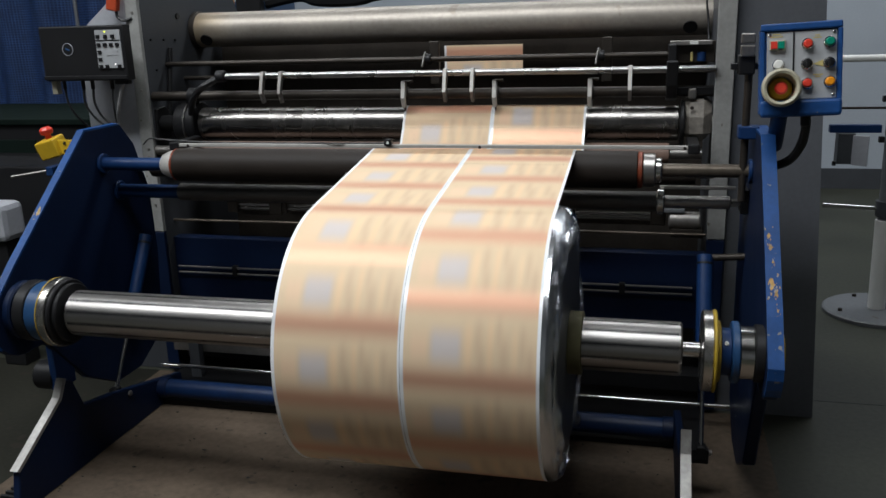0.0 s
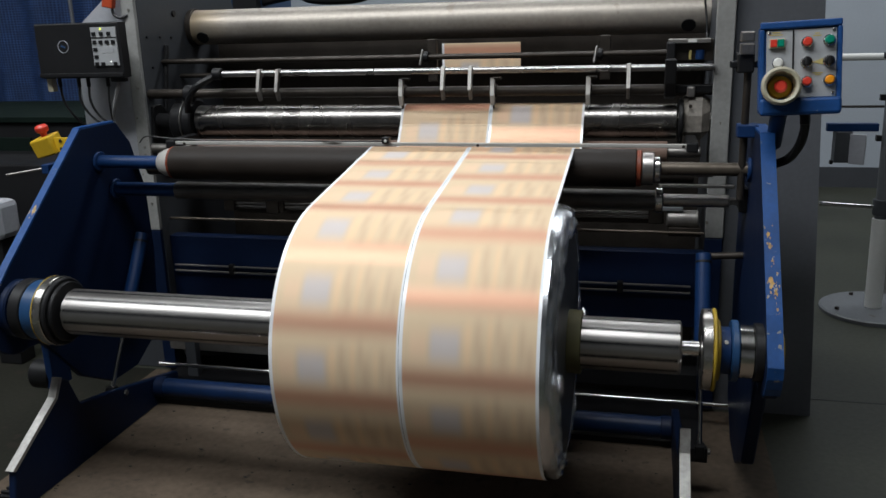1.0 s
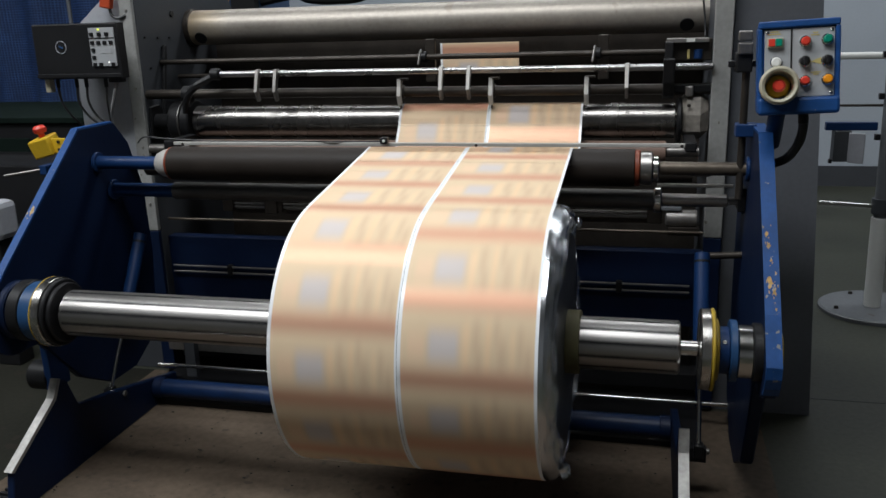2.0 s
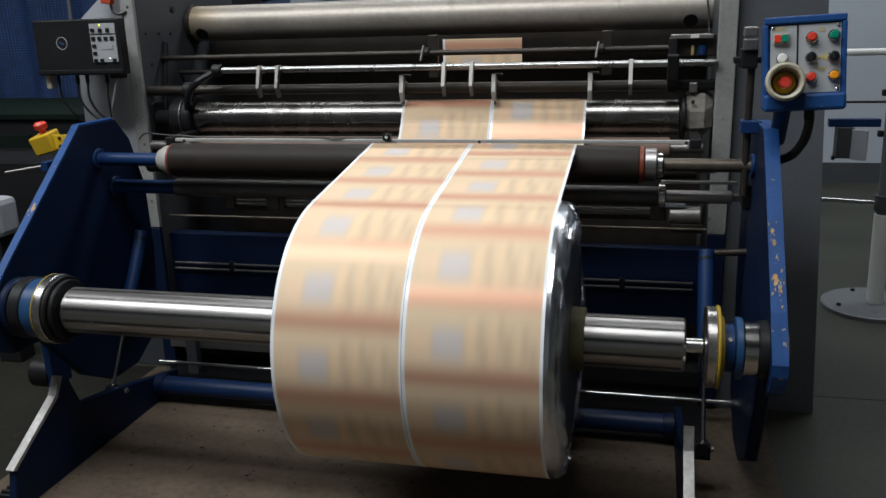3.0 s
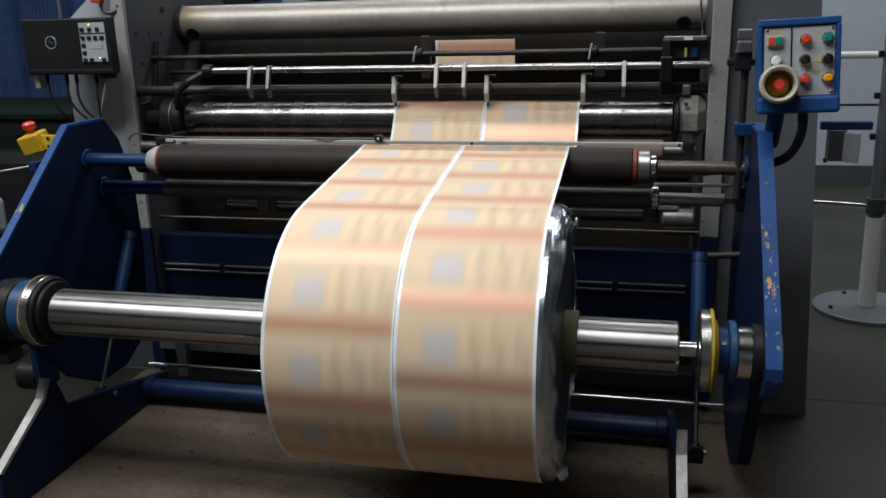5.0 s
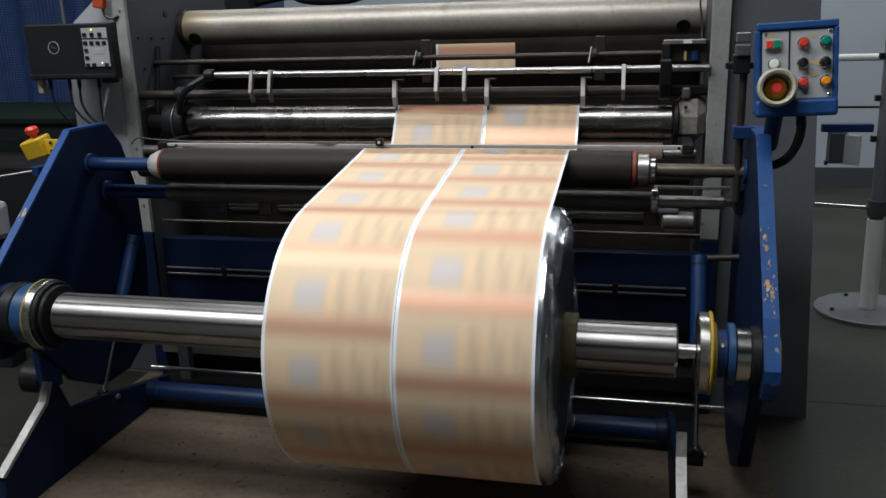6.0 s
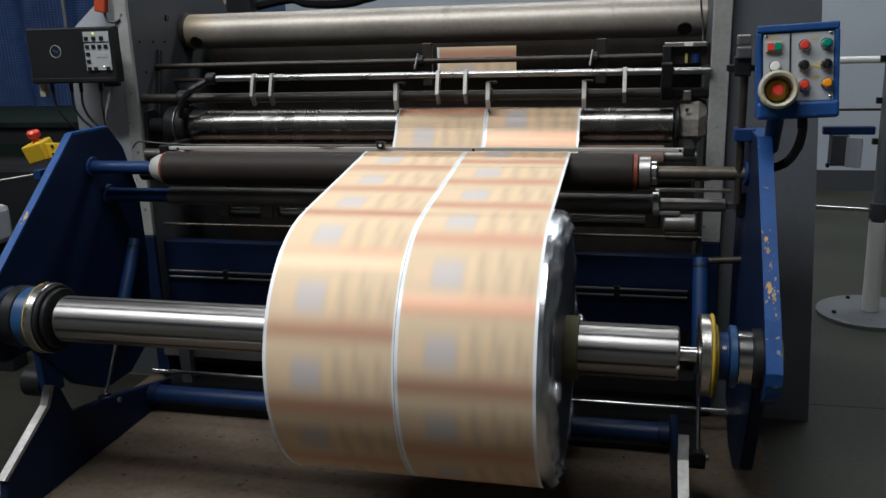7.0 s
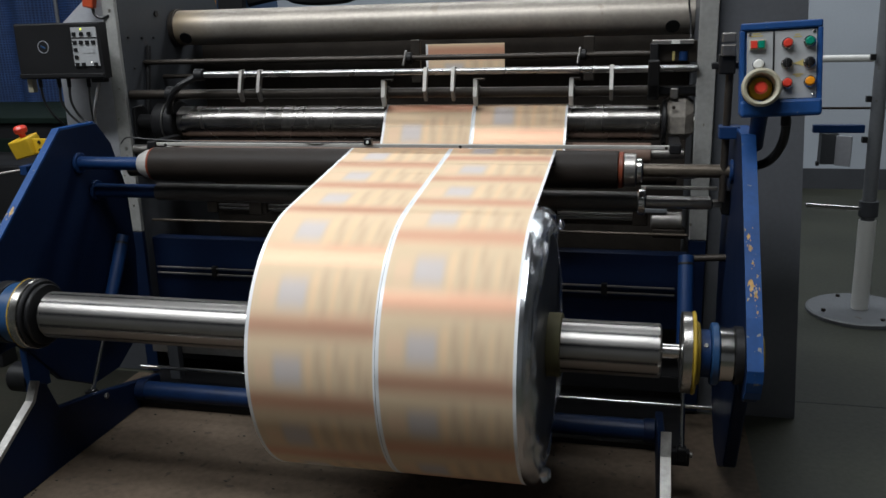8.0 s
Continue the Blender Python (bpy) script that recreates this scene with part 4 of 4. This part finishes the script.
part("wall_bracket", box(-2.4, -2.15, 0.81, 0.96, 1.44, 1.48), GREY_DARK, tc)
part("side_bracket", box(-2.455, -2.43, 0.79, 0.82, 1.30, 1.36, 0.003), CREAM, tc, "pale bracket")
for x in (-2.40, -2.31, -2.265, -2.173):
    part("plug", rod((x, 0.8, 1.36), (x, 0.8, 1.318), 0.008, 12), BLACK, tc, smooth=True)
part("plug_block", box(-2.15, -2.09, 0.785, 0.82, 1.338, 1.36, 0.004), BLACK, tc)
for pts, r, m in (([(-2.31, 0.8, 1.32), (-2.312, 0.8, 1.26), (-2.29, 0.82, 1.2), (-2.24, 0.84, 1.15), (-2.2, 0.86, 1.12)], 0.005, CABLE),
                  ([(-2.265, 0.8, 1.32), (-2.266, 0.8, 1.26), (-2.25, 0.82, 1.2), (-2.2, 0.84, 1.15), (-2.18, 0.86, 1.12)], 0.005, CABLE),
                  ([(-2.173, 0.8, 1.32), (-2.178, 0.8, 1.26), (-2.19, 0.82, 1.2), (-2.2, 0.84, 1.14)], 0.004, CABLE),
                  ([(-2.12, 0.8, 1.345), (-2.13, 0.8, 1.32), (-2.16, 0.81, 1.25), (-2.19, 0.83, 1.19), (-2.2, 0.85, 1.13)], 0.008, CABLE_GREY),
                  ([(-2.40, 0.8, 1.32), (-2.4, 0.81, 1.26), (-2.38, 0.83, 1.2), (-2.36, 0.87, 1.15)], 0.005, CABLE)):
    tagged(hose("controller_cable", pts, r, m), "thin cable hanging from the controller box", "cable", "controller cables")

# ---- stop station ----
ss = thing("stop_station", "yellow emergency stop box with a red mushroom button", "emergency stop")
tilt = Matrix.Rotation(radians(-14), 3, "Y") @ Matrix.Rotation(radians(12), 3, "X")
part("casing", box(-2.259, -2.174, 0.405, 0.48, 1.095, 1.165, 0.006, turn=tilt), YELLOW, ss)
part("mounting_plate", box(-2.19, -2.098, 0.43, 0.442, 1.105, 1.16, 0.002), YELLOW, ss)
for z in (1.118, 1.148):
    part("bolt", lathe([(0, 0.007), (0.004, 0.006)], along((-2.15, 0.43, z), (-2.15, 0.4, z)), 6), DARK_STEEL, ss)
part("mushroom_button", lathe([(0, 0.011), (0.025, 0.012), (0.026, 0.02), (0.032, 0.024), (0.045, 0.024), (0.053, 0.017)], along((-2.222, 0.44, 1.155), (-2.234, 0.425, 1.255)), 28), RED, ss, "red mushroom button", True)
lv = thing("hand_lever", "thin bare steel lever on the swing arm", "lever")
part("lever_rod", rod((-2.15, 0.36, 1.06), (-2.3, 0.3, 1.04), 0.005), STEEL_DULL, lv, smooth=True)
part("lever_block", box(-2.17, -2.14, 0.33, 0.4, 1.04, 1.075, 0.003), BLUE_PLAIN, lv)

# ---- slitting knives on the chrome rod ----
for x in (-1.55, -1.47, -0.785, -0.677, -0.088):
    k = thing("knife_arm", "narrow steel knife arm clamped on the chrome rod", "knife arm", "knife arms")
    part("arm_strip", plate([(0.905, 1.372), (0.935, 1.372), (0.90, 1.295), (0.875, 1.285)], x - 0.007, x + 0.007, 0.001), STEEL_DULL if x < -1 else ALU, k)
    part("arm_clamp", lathe_x(x - 0.009, x + 0.009, 0.92, 1.355, 0.0165, 0.001, 24), STEEL_DULL, k, smooth=True)
    part("arm_tip", plate([(0.877, 1.29), (0.90, 1.292), (0.915, 1.25), (0.897, 1.245)], x - 0.006, x + 0.006, 0.001), STEEL_DULL, k)
for x in (-0.962, -0.597, -0.235):
    k = thing("slitting_knife", "curved steel slitting knife holder touching the film edge", "slitting knife", "slitting knives")
    part("holder", plate([(0.93, 1.325), (0.955, 1.325), (0.952, 1.29), (0.935, 1.26), (0.945, 1.228), (0.93, 1.222), (0.915, 1.26), (0.925, 1.295)], x - 0.008, x + 0.008, 0.001), ALU, k)
    part("clamp_collar", lathe_x(x - 0.012, x + 0.012, 0.97, 1.272, 0.027, 0.003, 24), DARK_STEEL, k, smooth=True)
    part("holder_arm", box(x - 0.004, x + 0.03, 0.93, 0.97, 1.318, 1.326, 0.001), DARK_STEEL, k)
    part("blade", lathe_x(x - 0.001, x + 0.001, 0.948, 1.222, 0.016, 0.0, 24), DARK_STEEL, k, smooth=True)

# ---- brackets and bearings of the upper rods ----
br = thing("rod_bracket", "black cast bracket that carries the knife rods", "bracket")
part("bracket_arm", plate([(0.88, 1.385), (0.96, 1.385), (1.01, 1.28), (0.99, 1.235), (0.93, 1.25), (0.9, 1.3)], 0.04, 0.08, 0.004), BLACK, br)
part("bracket_foot", box(0.06, 0.213, 0.95, 1.0, 1.26, 1.29, 0.004), BLACK, br)
part("bracket_post", box(0.045, 0.075, 1.0, 1.12, 1.38, 1.44, 0.004), BLACK, br)
lvr = thing("rod_lever", "black curved lever that lifts the knife rod", "lever")
hose("lever_arm", [(-1.9, 0.93, 1.2), (-1.87, 0.9, 1.26), (-1.82, 0.89, 1.31), (-1.74, 0.92, 1.355)], 0.015, BLACK, lvr)
part("lever_hub", lathe_x(-1.925, -1.885, 0.97, 1.272, 0.035, 0.006), BLACK, lvr, smooth=True)
part("lever_collar", lathe_x(-1.76, -1.72, 0.92, 1.355, 0.024, 0.004), BLACK, lvr, smooth=True)
for x in (-0.90, -0.205):
    br = thing("rod_hanger", "dark hanger clamp on the thin guide rod", "hanger", "rod hangers")
    part("hanger_clamp", lathe_x(x - 0.012, x + 0.012, 1.1, 1.4, 0.022, 0.003, 20), BLACK, br, smooth=True)
    part("hanger_tail", box(x + 0.0, x + 0.04, 1.12, 1.14, 1.3, 1.47, 0.003), DARK_STEEL, br)
    part("hanger_screw", rod((x - 0.02, 1.07, 1.37), (x - 0.01, 1.09, 1.43), 0.005), STEEL_DULL, br, smooth=True)
bh = thing("bearing_housing", "stained pale grey cast bearing housing", "bearing housing")
part("housing_body", plate([(0.93, 1.09), (1.09, 1.09), (1.1, 1.2), (1.04, 1.255), (0.98, 1.265), (0.93, 1.21)], 0.1, 0.207, 0.03), mat("pale_cast_metal", (0.2, 0.18, 0.155), 0.6, var=0.5, scale=12, bump=0.3), bh)
part("housing_lug", box(0.12, 0.15, 0.94, 0.98, 1.245, 1.285, 0.006), STEEL_DULL, bh)
part("housing_flange", lathe_x(0.095, 0.112, 1.0, 1.153, 0.085, 0.004), BLACK, bh, smooth=True)
part("housing_bolt", lathe([(0, 0.008), (0.006, 0.007)], along((0.135, 0.93, 1.215), (0.135, 0.9, 1.215)), 6), DARK_STEEL, bh)
bl = thing("bearing_block", "black bearing block of the chrome roller", "bearing block")
part("block_body", plate([(0.955, 1.08), (1.06, 1.08), (1.07, 1.2), (1.03, 1.225), (0.965, 1.22)], -2.1, -2.085, 0.004), BLACK, bl)
part("block_sleeve", lathe_x(-2.085, -1.99, 1.0, 1.153, 0.034, 0.004), BLACK, bl, smooth=True)
part("block_disc", lathe_x(-1.99, -1.935, 1.0, 1.153, 0.088, 0.008), BLACK, bl, smooth=True)
vt = solid("vertical_tube", rod((-2.088, 1.05, 1.11), (-2.088, 1.13, 1.47), 0.0105), BLACK, "thin dark tube along the side plate", "tube", smooth=True)
# Dark raised discs standing in for holes in the side plate.
for yy, zz, r in ((1.232, 1.605, 0.014), (0.999, 1.508, 0.005), (1.1, 1.505, 0.005), (1.192, 1.502, 0.005), (1.02, 1.38, 0.005), (1.0, 0.98, 0.007)):
    solid("plate_hole_disc", lathe_x(-2.1, -2.093, yy, zz, r, 0.001, 16), BLACK, "small dark disc for a hole in the side plate", "bolt", "plate bolts")
for zz in (1.62, 1.3, 1.05, 0.8):
    solid("flange_screw", lathe([(0, 0.006), (0.004, 0.005)], along((-2.125, 0.93, zz), (-2.125, 0.9, zz)), 10), STEEL_DULL, "small screw in the frame flange", "screw", "flange screws")
fs = thing("fittings_block", "beige valve block with small blue and yellow fittings", "valve block")
part("block", box(0.05, 0.2, 1.02, 1.05, 1.435, 1.452, 0.003), STEEL_DULL, fs)
part("label_plate", box(0.12, 0.15, 1.016, 1.02, 1.438, 1.45), WHITE, fs)
part("blue_fitting", rod((0.165, 1.05, 1.375), (0.165, 1.05, 1.41), 0.016, 16), BLUE_PLAIN, fs, smooth=True)
part("yellow_fitting", box(0.125, 0.135, 1.04, 1.05, 1.375, 1.41, 0.003), YELLOW_DULL, fs)
part("mount", box(0.05, 0.213, 1.05, 1.07, 1.37, 1.45, 0.003), DARK_STEEL, fs)
rf = thing("rear_film_web", "printed tan film coming from the rear of the machine", "film web")
bm = box(-0.865, -0.533, 1.235, 1.2358, 1.338, 1.448)
lay = bm.loops.layers.uv.new("web")
for f in bm.faces:
    for lp in f.loops:
        lp[lay].uv = (lp.vert.co.x + 0.865, lp.vert.co.z)
part("film_sheet", bm, FILM[0], rf)
part("turn_bar", lathe_x(-2.1, 0.215, 1.24, 1.33, 0.01), DARK_STEEL, rf, smooth=True)

# ---- sensor on the flat bar, and bar cable ----
sn = thing("edge_sensor", "small black film edge sensor on the bar", "sensor")
part("sensor_body", box(-0.985, -0.957, 0.722, 0.75, 1.1, 1.125, 0.004), BLACK, sn)
part("sensor_eye", lathe([(0, 0.006), (0.002, 0.005)], along((-0.97, 0.722, 1.112), (-0.97, 0.7, 1.112)), 16), WHITE, sn, smooth=True)
tagged(hose("sensor_cable", [(-0.98, 0.745, 1.108), (-1.1, 0.752, 1.106), (-1.18, 0.735, 1.108), (-1.3, 0.752, 1.106), (-1.45, 0.755, 1.105), (-1.7, 0.755, 1.106), (-1.9, 0.75, 1.115), (-2.0, 0.76, 1.12), (-2.06, 0.8, 1.09)], 0.003, CABLE),
       "thin black cable along the sensor bar", "cable")
for x in (-1.88, 0.14):
    solid("bar_end_block", box(x - 0.02, x + 0.02, 0.73, 0.93, 1.075, 1.11, 0.006), BLACK, "black end block of the sensor bar", "bracket", "bar end blocks")

# ---- pipes and drives low on the machine ----
for z in (0.507, 0.48):
    solid("hydraulic_pipe", lathe_x(-2.08, 0.17, 0.985, z, 0.0045, 0.001, 10), STEEL_DULL, "thin steel hydraulic pipe on the blue beam", "pipe", "hydraulic pipes", smooth=True)
for x in (-1.8, -1.2, -0.1):
    solid("pipe_clip", box(x - 0.012, x + 0.012, 0.978, 1.0, 0.47, 0.518, 0.003), BLACK, "black pipe clip on the blue beam", "pipe clip", "pipe clips")
solid("ledge_rod", lathe_x(-2.1, 0.213, 1.02, 0.715, 0.006), RUSTY, "thin grey rod over the blue beam", "rod", smooth=True)
for x0, x1 in ((-1.82, -1.66), (-1.58, -1.4), (-0.3, 0.0)):
    gr = thing("guide_pair", "pair of thin bright guide rods in the dark", "guide rods", "guide rod pairs")
    for z in (0.755, 0.77):
        part("guide_rod", lathe_x(x0, x1, 1.12, z, 0.005, 0.001, 10), STEEL, gr, smooth=True)
    part("guide_end", box(x0 - 0.05, x0, 1.1, 1.14, 0.735, 0.795, 0.005), DARK_STEEL, gr)
    part("guide_end", box(x1, x1 + 0.06, 1.09, 1.15, 0.73, 0.8, 0.005), DARK_STEEL, gr)
    part("guide_foot", box(x0, x1, 1.14, 1.3, 0.72, 0.74), DARK_STEEL, gr)
dm = thing("drive_motor", "small dull grey motor in the machine's dark interior", "motor")
part("motor_body", lathe_x(0.07, 0.19, 1.05, 0.765, 0.035, 0.005), STEEL_DULL, dm, smooth=True)
part("motor_cap", box(0.03, 0.13, 1.02, 1.08, 0.8, 0.815, 0.003), GREY, dm)
part("motor_foot", box(0.08, 0.2, 1.02, 1.08, 0.7, 0.735, 0.003), DARK_STEEL, dm)
jr = thing("journal_coupling", "small steel journal fork at the roller end", "coupling")
part("fork", box(0.262, 0.32, 0.6, 0.64, 0.92, 0.94, 0.003), STEEL_DULL, jr)
part("upper_bar", box(0.03, 0.28, 0.66, 0.675, 0.965, 0.977, 0.002), STEEL, jr)
part("fork_block", box(0.29, 0.32, 0.58, 0.68, 0.9, 0.98, 0.004), BLACK, jr)

# ---- above and behind ----
ov = thing("red_valve", "orange-red hanging plug with a short black hose", "valve")
part("valve_body", box(-2.22, -2.17, 0.90, 0.93, 1.63, 1.75, 0.006, turn=Matrix.Rotation(radians(10), 3, "Y")), mat("orange_red_plastic", (0.42, 0.06, 0.02), 0.4), ov)
ov_h = hose("valve_hose", [(-2.19, 0.915, 1.64), (-2.185, 0.915, 1.605), (-2.16, 0.92, 1.59), (-2.13, 0.93, 1.6)], 0.006, CABLE, ov)
bh2 = thing("air_hose", "large dark ribbed air hose behind the top tube", "hose")
hose("hose_wall", [(-2.25, 2.4, 1.67), (-2.0, 2.4, 1.71), (-1.9, 2.4, 1.685), (-1.75, 2.4, 1.675), (-1.58, 2.4, 1.69), (-1.44, 2.4, 1.77), (-1.4, 2.6, 2.2), (-1.4, 5.7, 2.4)], 0.035, BLACK, bh2)
pnl = thing("rear_unit", "blue and grey rear machine unit with orange fittings", "machine unit")
part("unit_body", box(-2.75, -2.2, 2.35, 2.8, 1.2, 1.69, 0.01), BLUE_LIGHT, pnl)
part("unit_cover", box(-2.56, -2.44, 2.28, 2.35, 1.58, 1.665, 0.006), mat("turquoise_plastic", (0.05, 0.3, 0.45), 0.4), pnl, "turquoise cover")
part("unit_fitting", box(-2.43, -2.38, 2.3, 2.35, 1.6, 1.72, 0.006), ORANGE, pnl)
part("unit_fitting", box(-2.35, -2.2, 2.3, 2.36, 1.6, 1.72, 0.006), BLACK, pnl)
part("unit_base", box(-2.75, -2.2, 2.4, 2.8, 0.0, 1.2), DARK_STEEL, pnl)

# ---- floor stand and rails ----
sd = thing("floor_stand", "grey floor stand with round base and white sleeve", "stand")
part("base_plate", lathe([(0, 0.26), (0.02, 0.26), (0.026, 0.25)], along((1.165, 2.3, 0), (1.15, 2.3, 1)), 56), GREY, sd)
part("pole", rod((1.165, 2.3, 0.02), (1.145, 2.3, 1.62), 0.033, 24), GREY, sd, smooth=True)
part("sleeve", rod((1.165, 2.3, 0.025), (1.159, 2.3, 0.5), 0.042, 24), WHITE, sd, "white sleeve", True)
part("collar", rod((1.159, 2.3, 0.52), (1.157, 2.3, 0.6), 0.046, 24), GREY_DARK, sd, smooth=True)
part("arm", rod((0.86, 2.3, 0.57), (1.14, 2.3, 0.555), 0.013), CHROME, sd, "bright steel arm", True)
for a in (30, 110, 200, 290):
    part("anchor_bolt", lathe([(0, 0.012), (0.014, 0.01)], along((1.165 + 0.2 * math.cos(radians(a)), 2.3 + 0.2 * math.sin(radians(a)), 0.024), (1.165 + 0.2 * math.cos(radians(a)), 2.3 + 0.2 * math.sin(radians(a)), 1)), 6), DARK_STEEL, sd)
for z in (0.9, 1.1, 1.3):
    part("clip", box(1.085, 1.11, 2.25, 2.28, z, z + 0.03, 0.003), BLACK, sd)
jb = thing("junction_box", "open pale junction box under a dark blue arm", "junction box")
part("arm", box(0.86, 1.1, 2.28, 2.32, 0.945, 0.985, 0.004), BLUE_PLAIN, jb)
part("box_body", box(0.9, 0.98, 2.26, 2.34, 0.79, 0.945, 0.004), GREY_DARK, jb)
part("box_door", box(-0.038, 0.038, -0.006, 0.006, -0.075, 0.075, 0.003, turn=Matrix.Rotation(radians(-30), 3, "Z")), HOUSING, jb, "dull open door").location = (1.0, 2.24, 0.862)
part("box_strap", box(0.885, 0.9, 2.27, 2.3, 0.78, 0.8, 0.002), BLACK, jb)
for z, r, m, lab in ((1.24, 0.022, WHITE, "pale pipe rail along the wall"), (0.93, 0.008, DARK_STEEL, "thin dark rail along the wall")):
    rl = thing("wall_rail", lab, "rail", "wall rails")
    part("rail_pipe", lathe_x(0.8, 4.0, 3.6, z, r), m, rl, smooth=True)
    part("rail_post", rod((3.9, 3.6, 0), (3.9, 3.6, z), 0.02), m, rl, smooth=True)
    part("rail_post", rod((1.9, 3.6, 0), (1.9, 3.6, z), 0.02), m, rl, smooth=True)
solid("floor_joint", box(0.2, 6, 1.13, 1.137, -0.01, 0.001), BLACK, "thin dark joint between floor slabs", "floor joint", kind="structure")
solid("baseboard", box(-8, 6, 5.68, 5.7, 0, 0.18), GREY_DARK, "dark painted wall base", "baseboard", kind="structure")


# ---- left background ----
def curtain():
    cu = thing("blue_curtain", "hanging blue mesh curtain in soft folds", "curtain")
    bm = bmesh.new()
    n = 120
    rows = []
    for z in (0.0, 1.0, 2.0, 3.0):
        rows.append([bm.verts.new((-6.5 + 3.75 * k / n, 2.9 + 0.05 * math.sin(k * 0.55) + 0.03 * math.sin(k * 0.21 + z), z)) for k in range(n + 1)])
    for q0, q1 in zip(rows, rows[1:]):
        for k in range(n):
            bm.faces.new((q0[k], q0[k + 1], q1[k + 1], q1[k]))
    r = bmesh.ops.solidify(bm, geom=list(bm.faces), thickness=0.004)
    part("mesh_cloth", bm, CURTAIN, cu, smooth=True)
    part("curtain_rail", lathe_x(-6.5, -2.7, 2.9, 3.0, 0.025), STEEL_DULL, cu, smooth=True)
    for x, y in ((-6.45, 2.95), (-3.77, 2.79), (-2.78, 2.95)):
        part("curtain_post", rod((x, y, 0), (x, y, 3.0), 0.013), GREY, cu, "grey post", True)


curtain()
dc = thing("dark_cabinet", "dark green machine cabinet with a pale top edge", "cabinet")
part("cabinet_body", box(-5.2, -2.62, 1.55, 2.4, 0.0, 1.08, 0.01), BLACK, dc)
part("cabinet_base", box(-4.6, -2.75, 1.13, 1.548, 0.0, 0.93, 0.01), BLACK, dc)
part("cabinet_top", box(-5.22, -2.6, 1.53, 2.42, 1.08, 1.11, 0.004), GREEN_DARK, dc)
part("cabinet_door", box(-3.9, -3.2, 1.535, 1.55, 0.1, 1.0, 0.004), GREEN_DARK, dc)
wb = thing("grey_case", "rounded pale grey case on a dark stand", "case")
part("case_body", box(-3.05, -2.87, 0.85, 1.0, 0.62, 0.8, 0.03), HOUSING, wb)
part("case_stand", box(-3.02, -2.9, 0.88, 0.98, 0.0, 0.62, 0.006), BLACK, wb)


# ---- litter on the floor ----
def floor_litter():
    rnd = random.Random(11)
    verts, faces = [], []
    for _ in range(170):
        x, y, s, a = rnd.uniform(-2.3, 0.2), rnd.uniform(-0.7, 0.75), rnd.uniform(0.002, 0.008), rnd.uniform(0, 6.28)
        n = len(verts)
        ring = [(x + s * rnd.uniform(0.5, 1.2) * math.cos(a + q), y + s * 0.6 * rnd.uniform(0.5, 1.2) * math.sin(a + q)) for q in (0, 1.3, 2.7, 4.2)]
        verts += [(px, py, 0.0) for px, py in ring] + [(px, py, rnd.uniform(0.001, 0.004)) for px, py in ring]
        faces += [(n + 4, n + 5, n + 6, n + 7)] + [(n + k, n + (k + 1) % 4, n + 4 + (k + 1) % 4, n + 4 + k) for k in range(4)]
    me = bpy.data.meshes.new("floor_litter")
    me.from_pydata(verts, [], faces)
    me.materials.append(mat("litter", (0.03, 0.026, 0.022), 0.8, var=0.6, scale=40))
    tagged(new("floor_litter", me), "dark crumbs and flakes scattered on the floor", "litter", kind="stuff")


floor_litter()

motions()
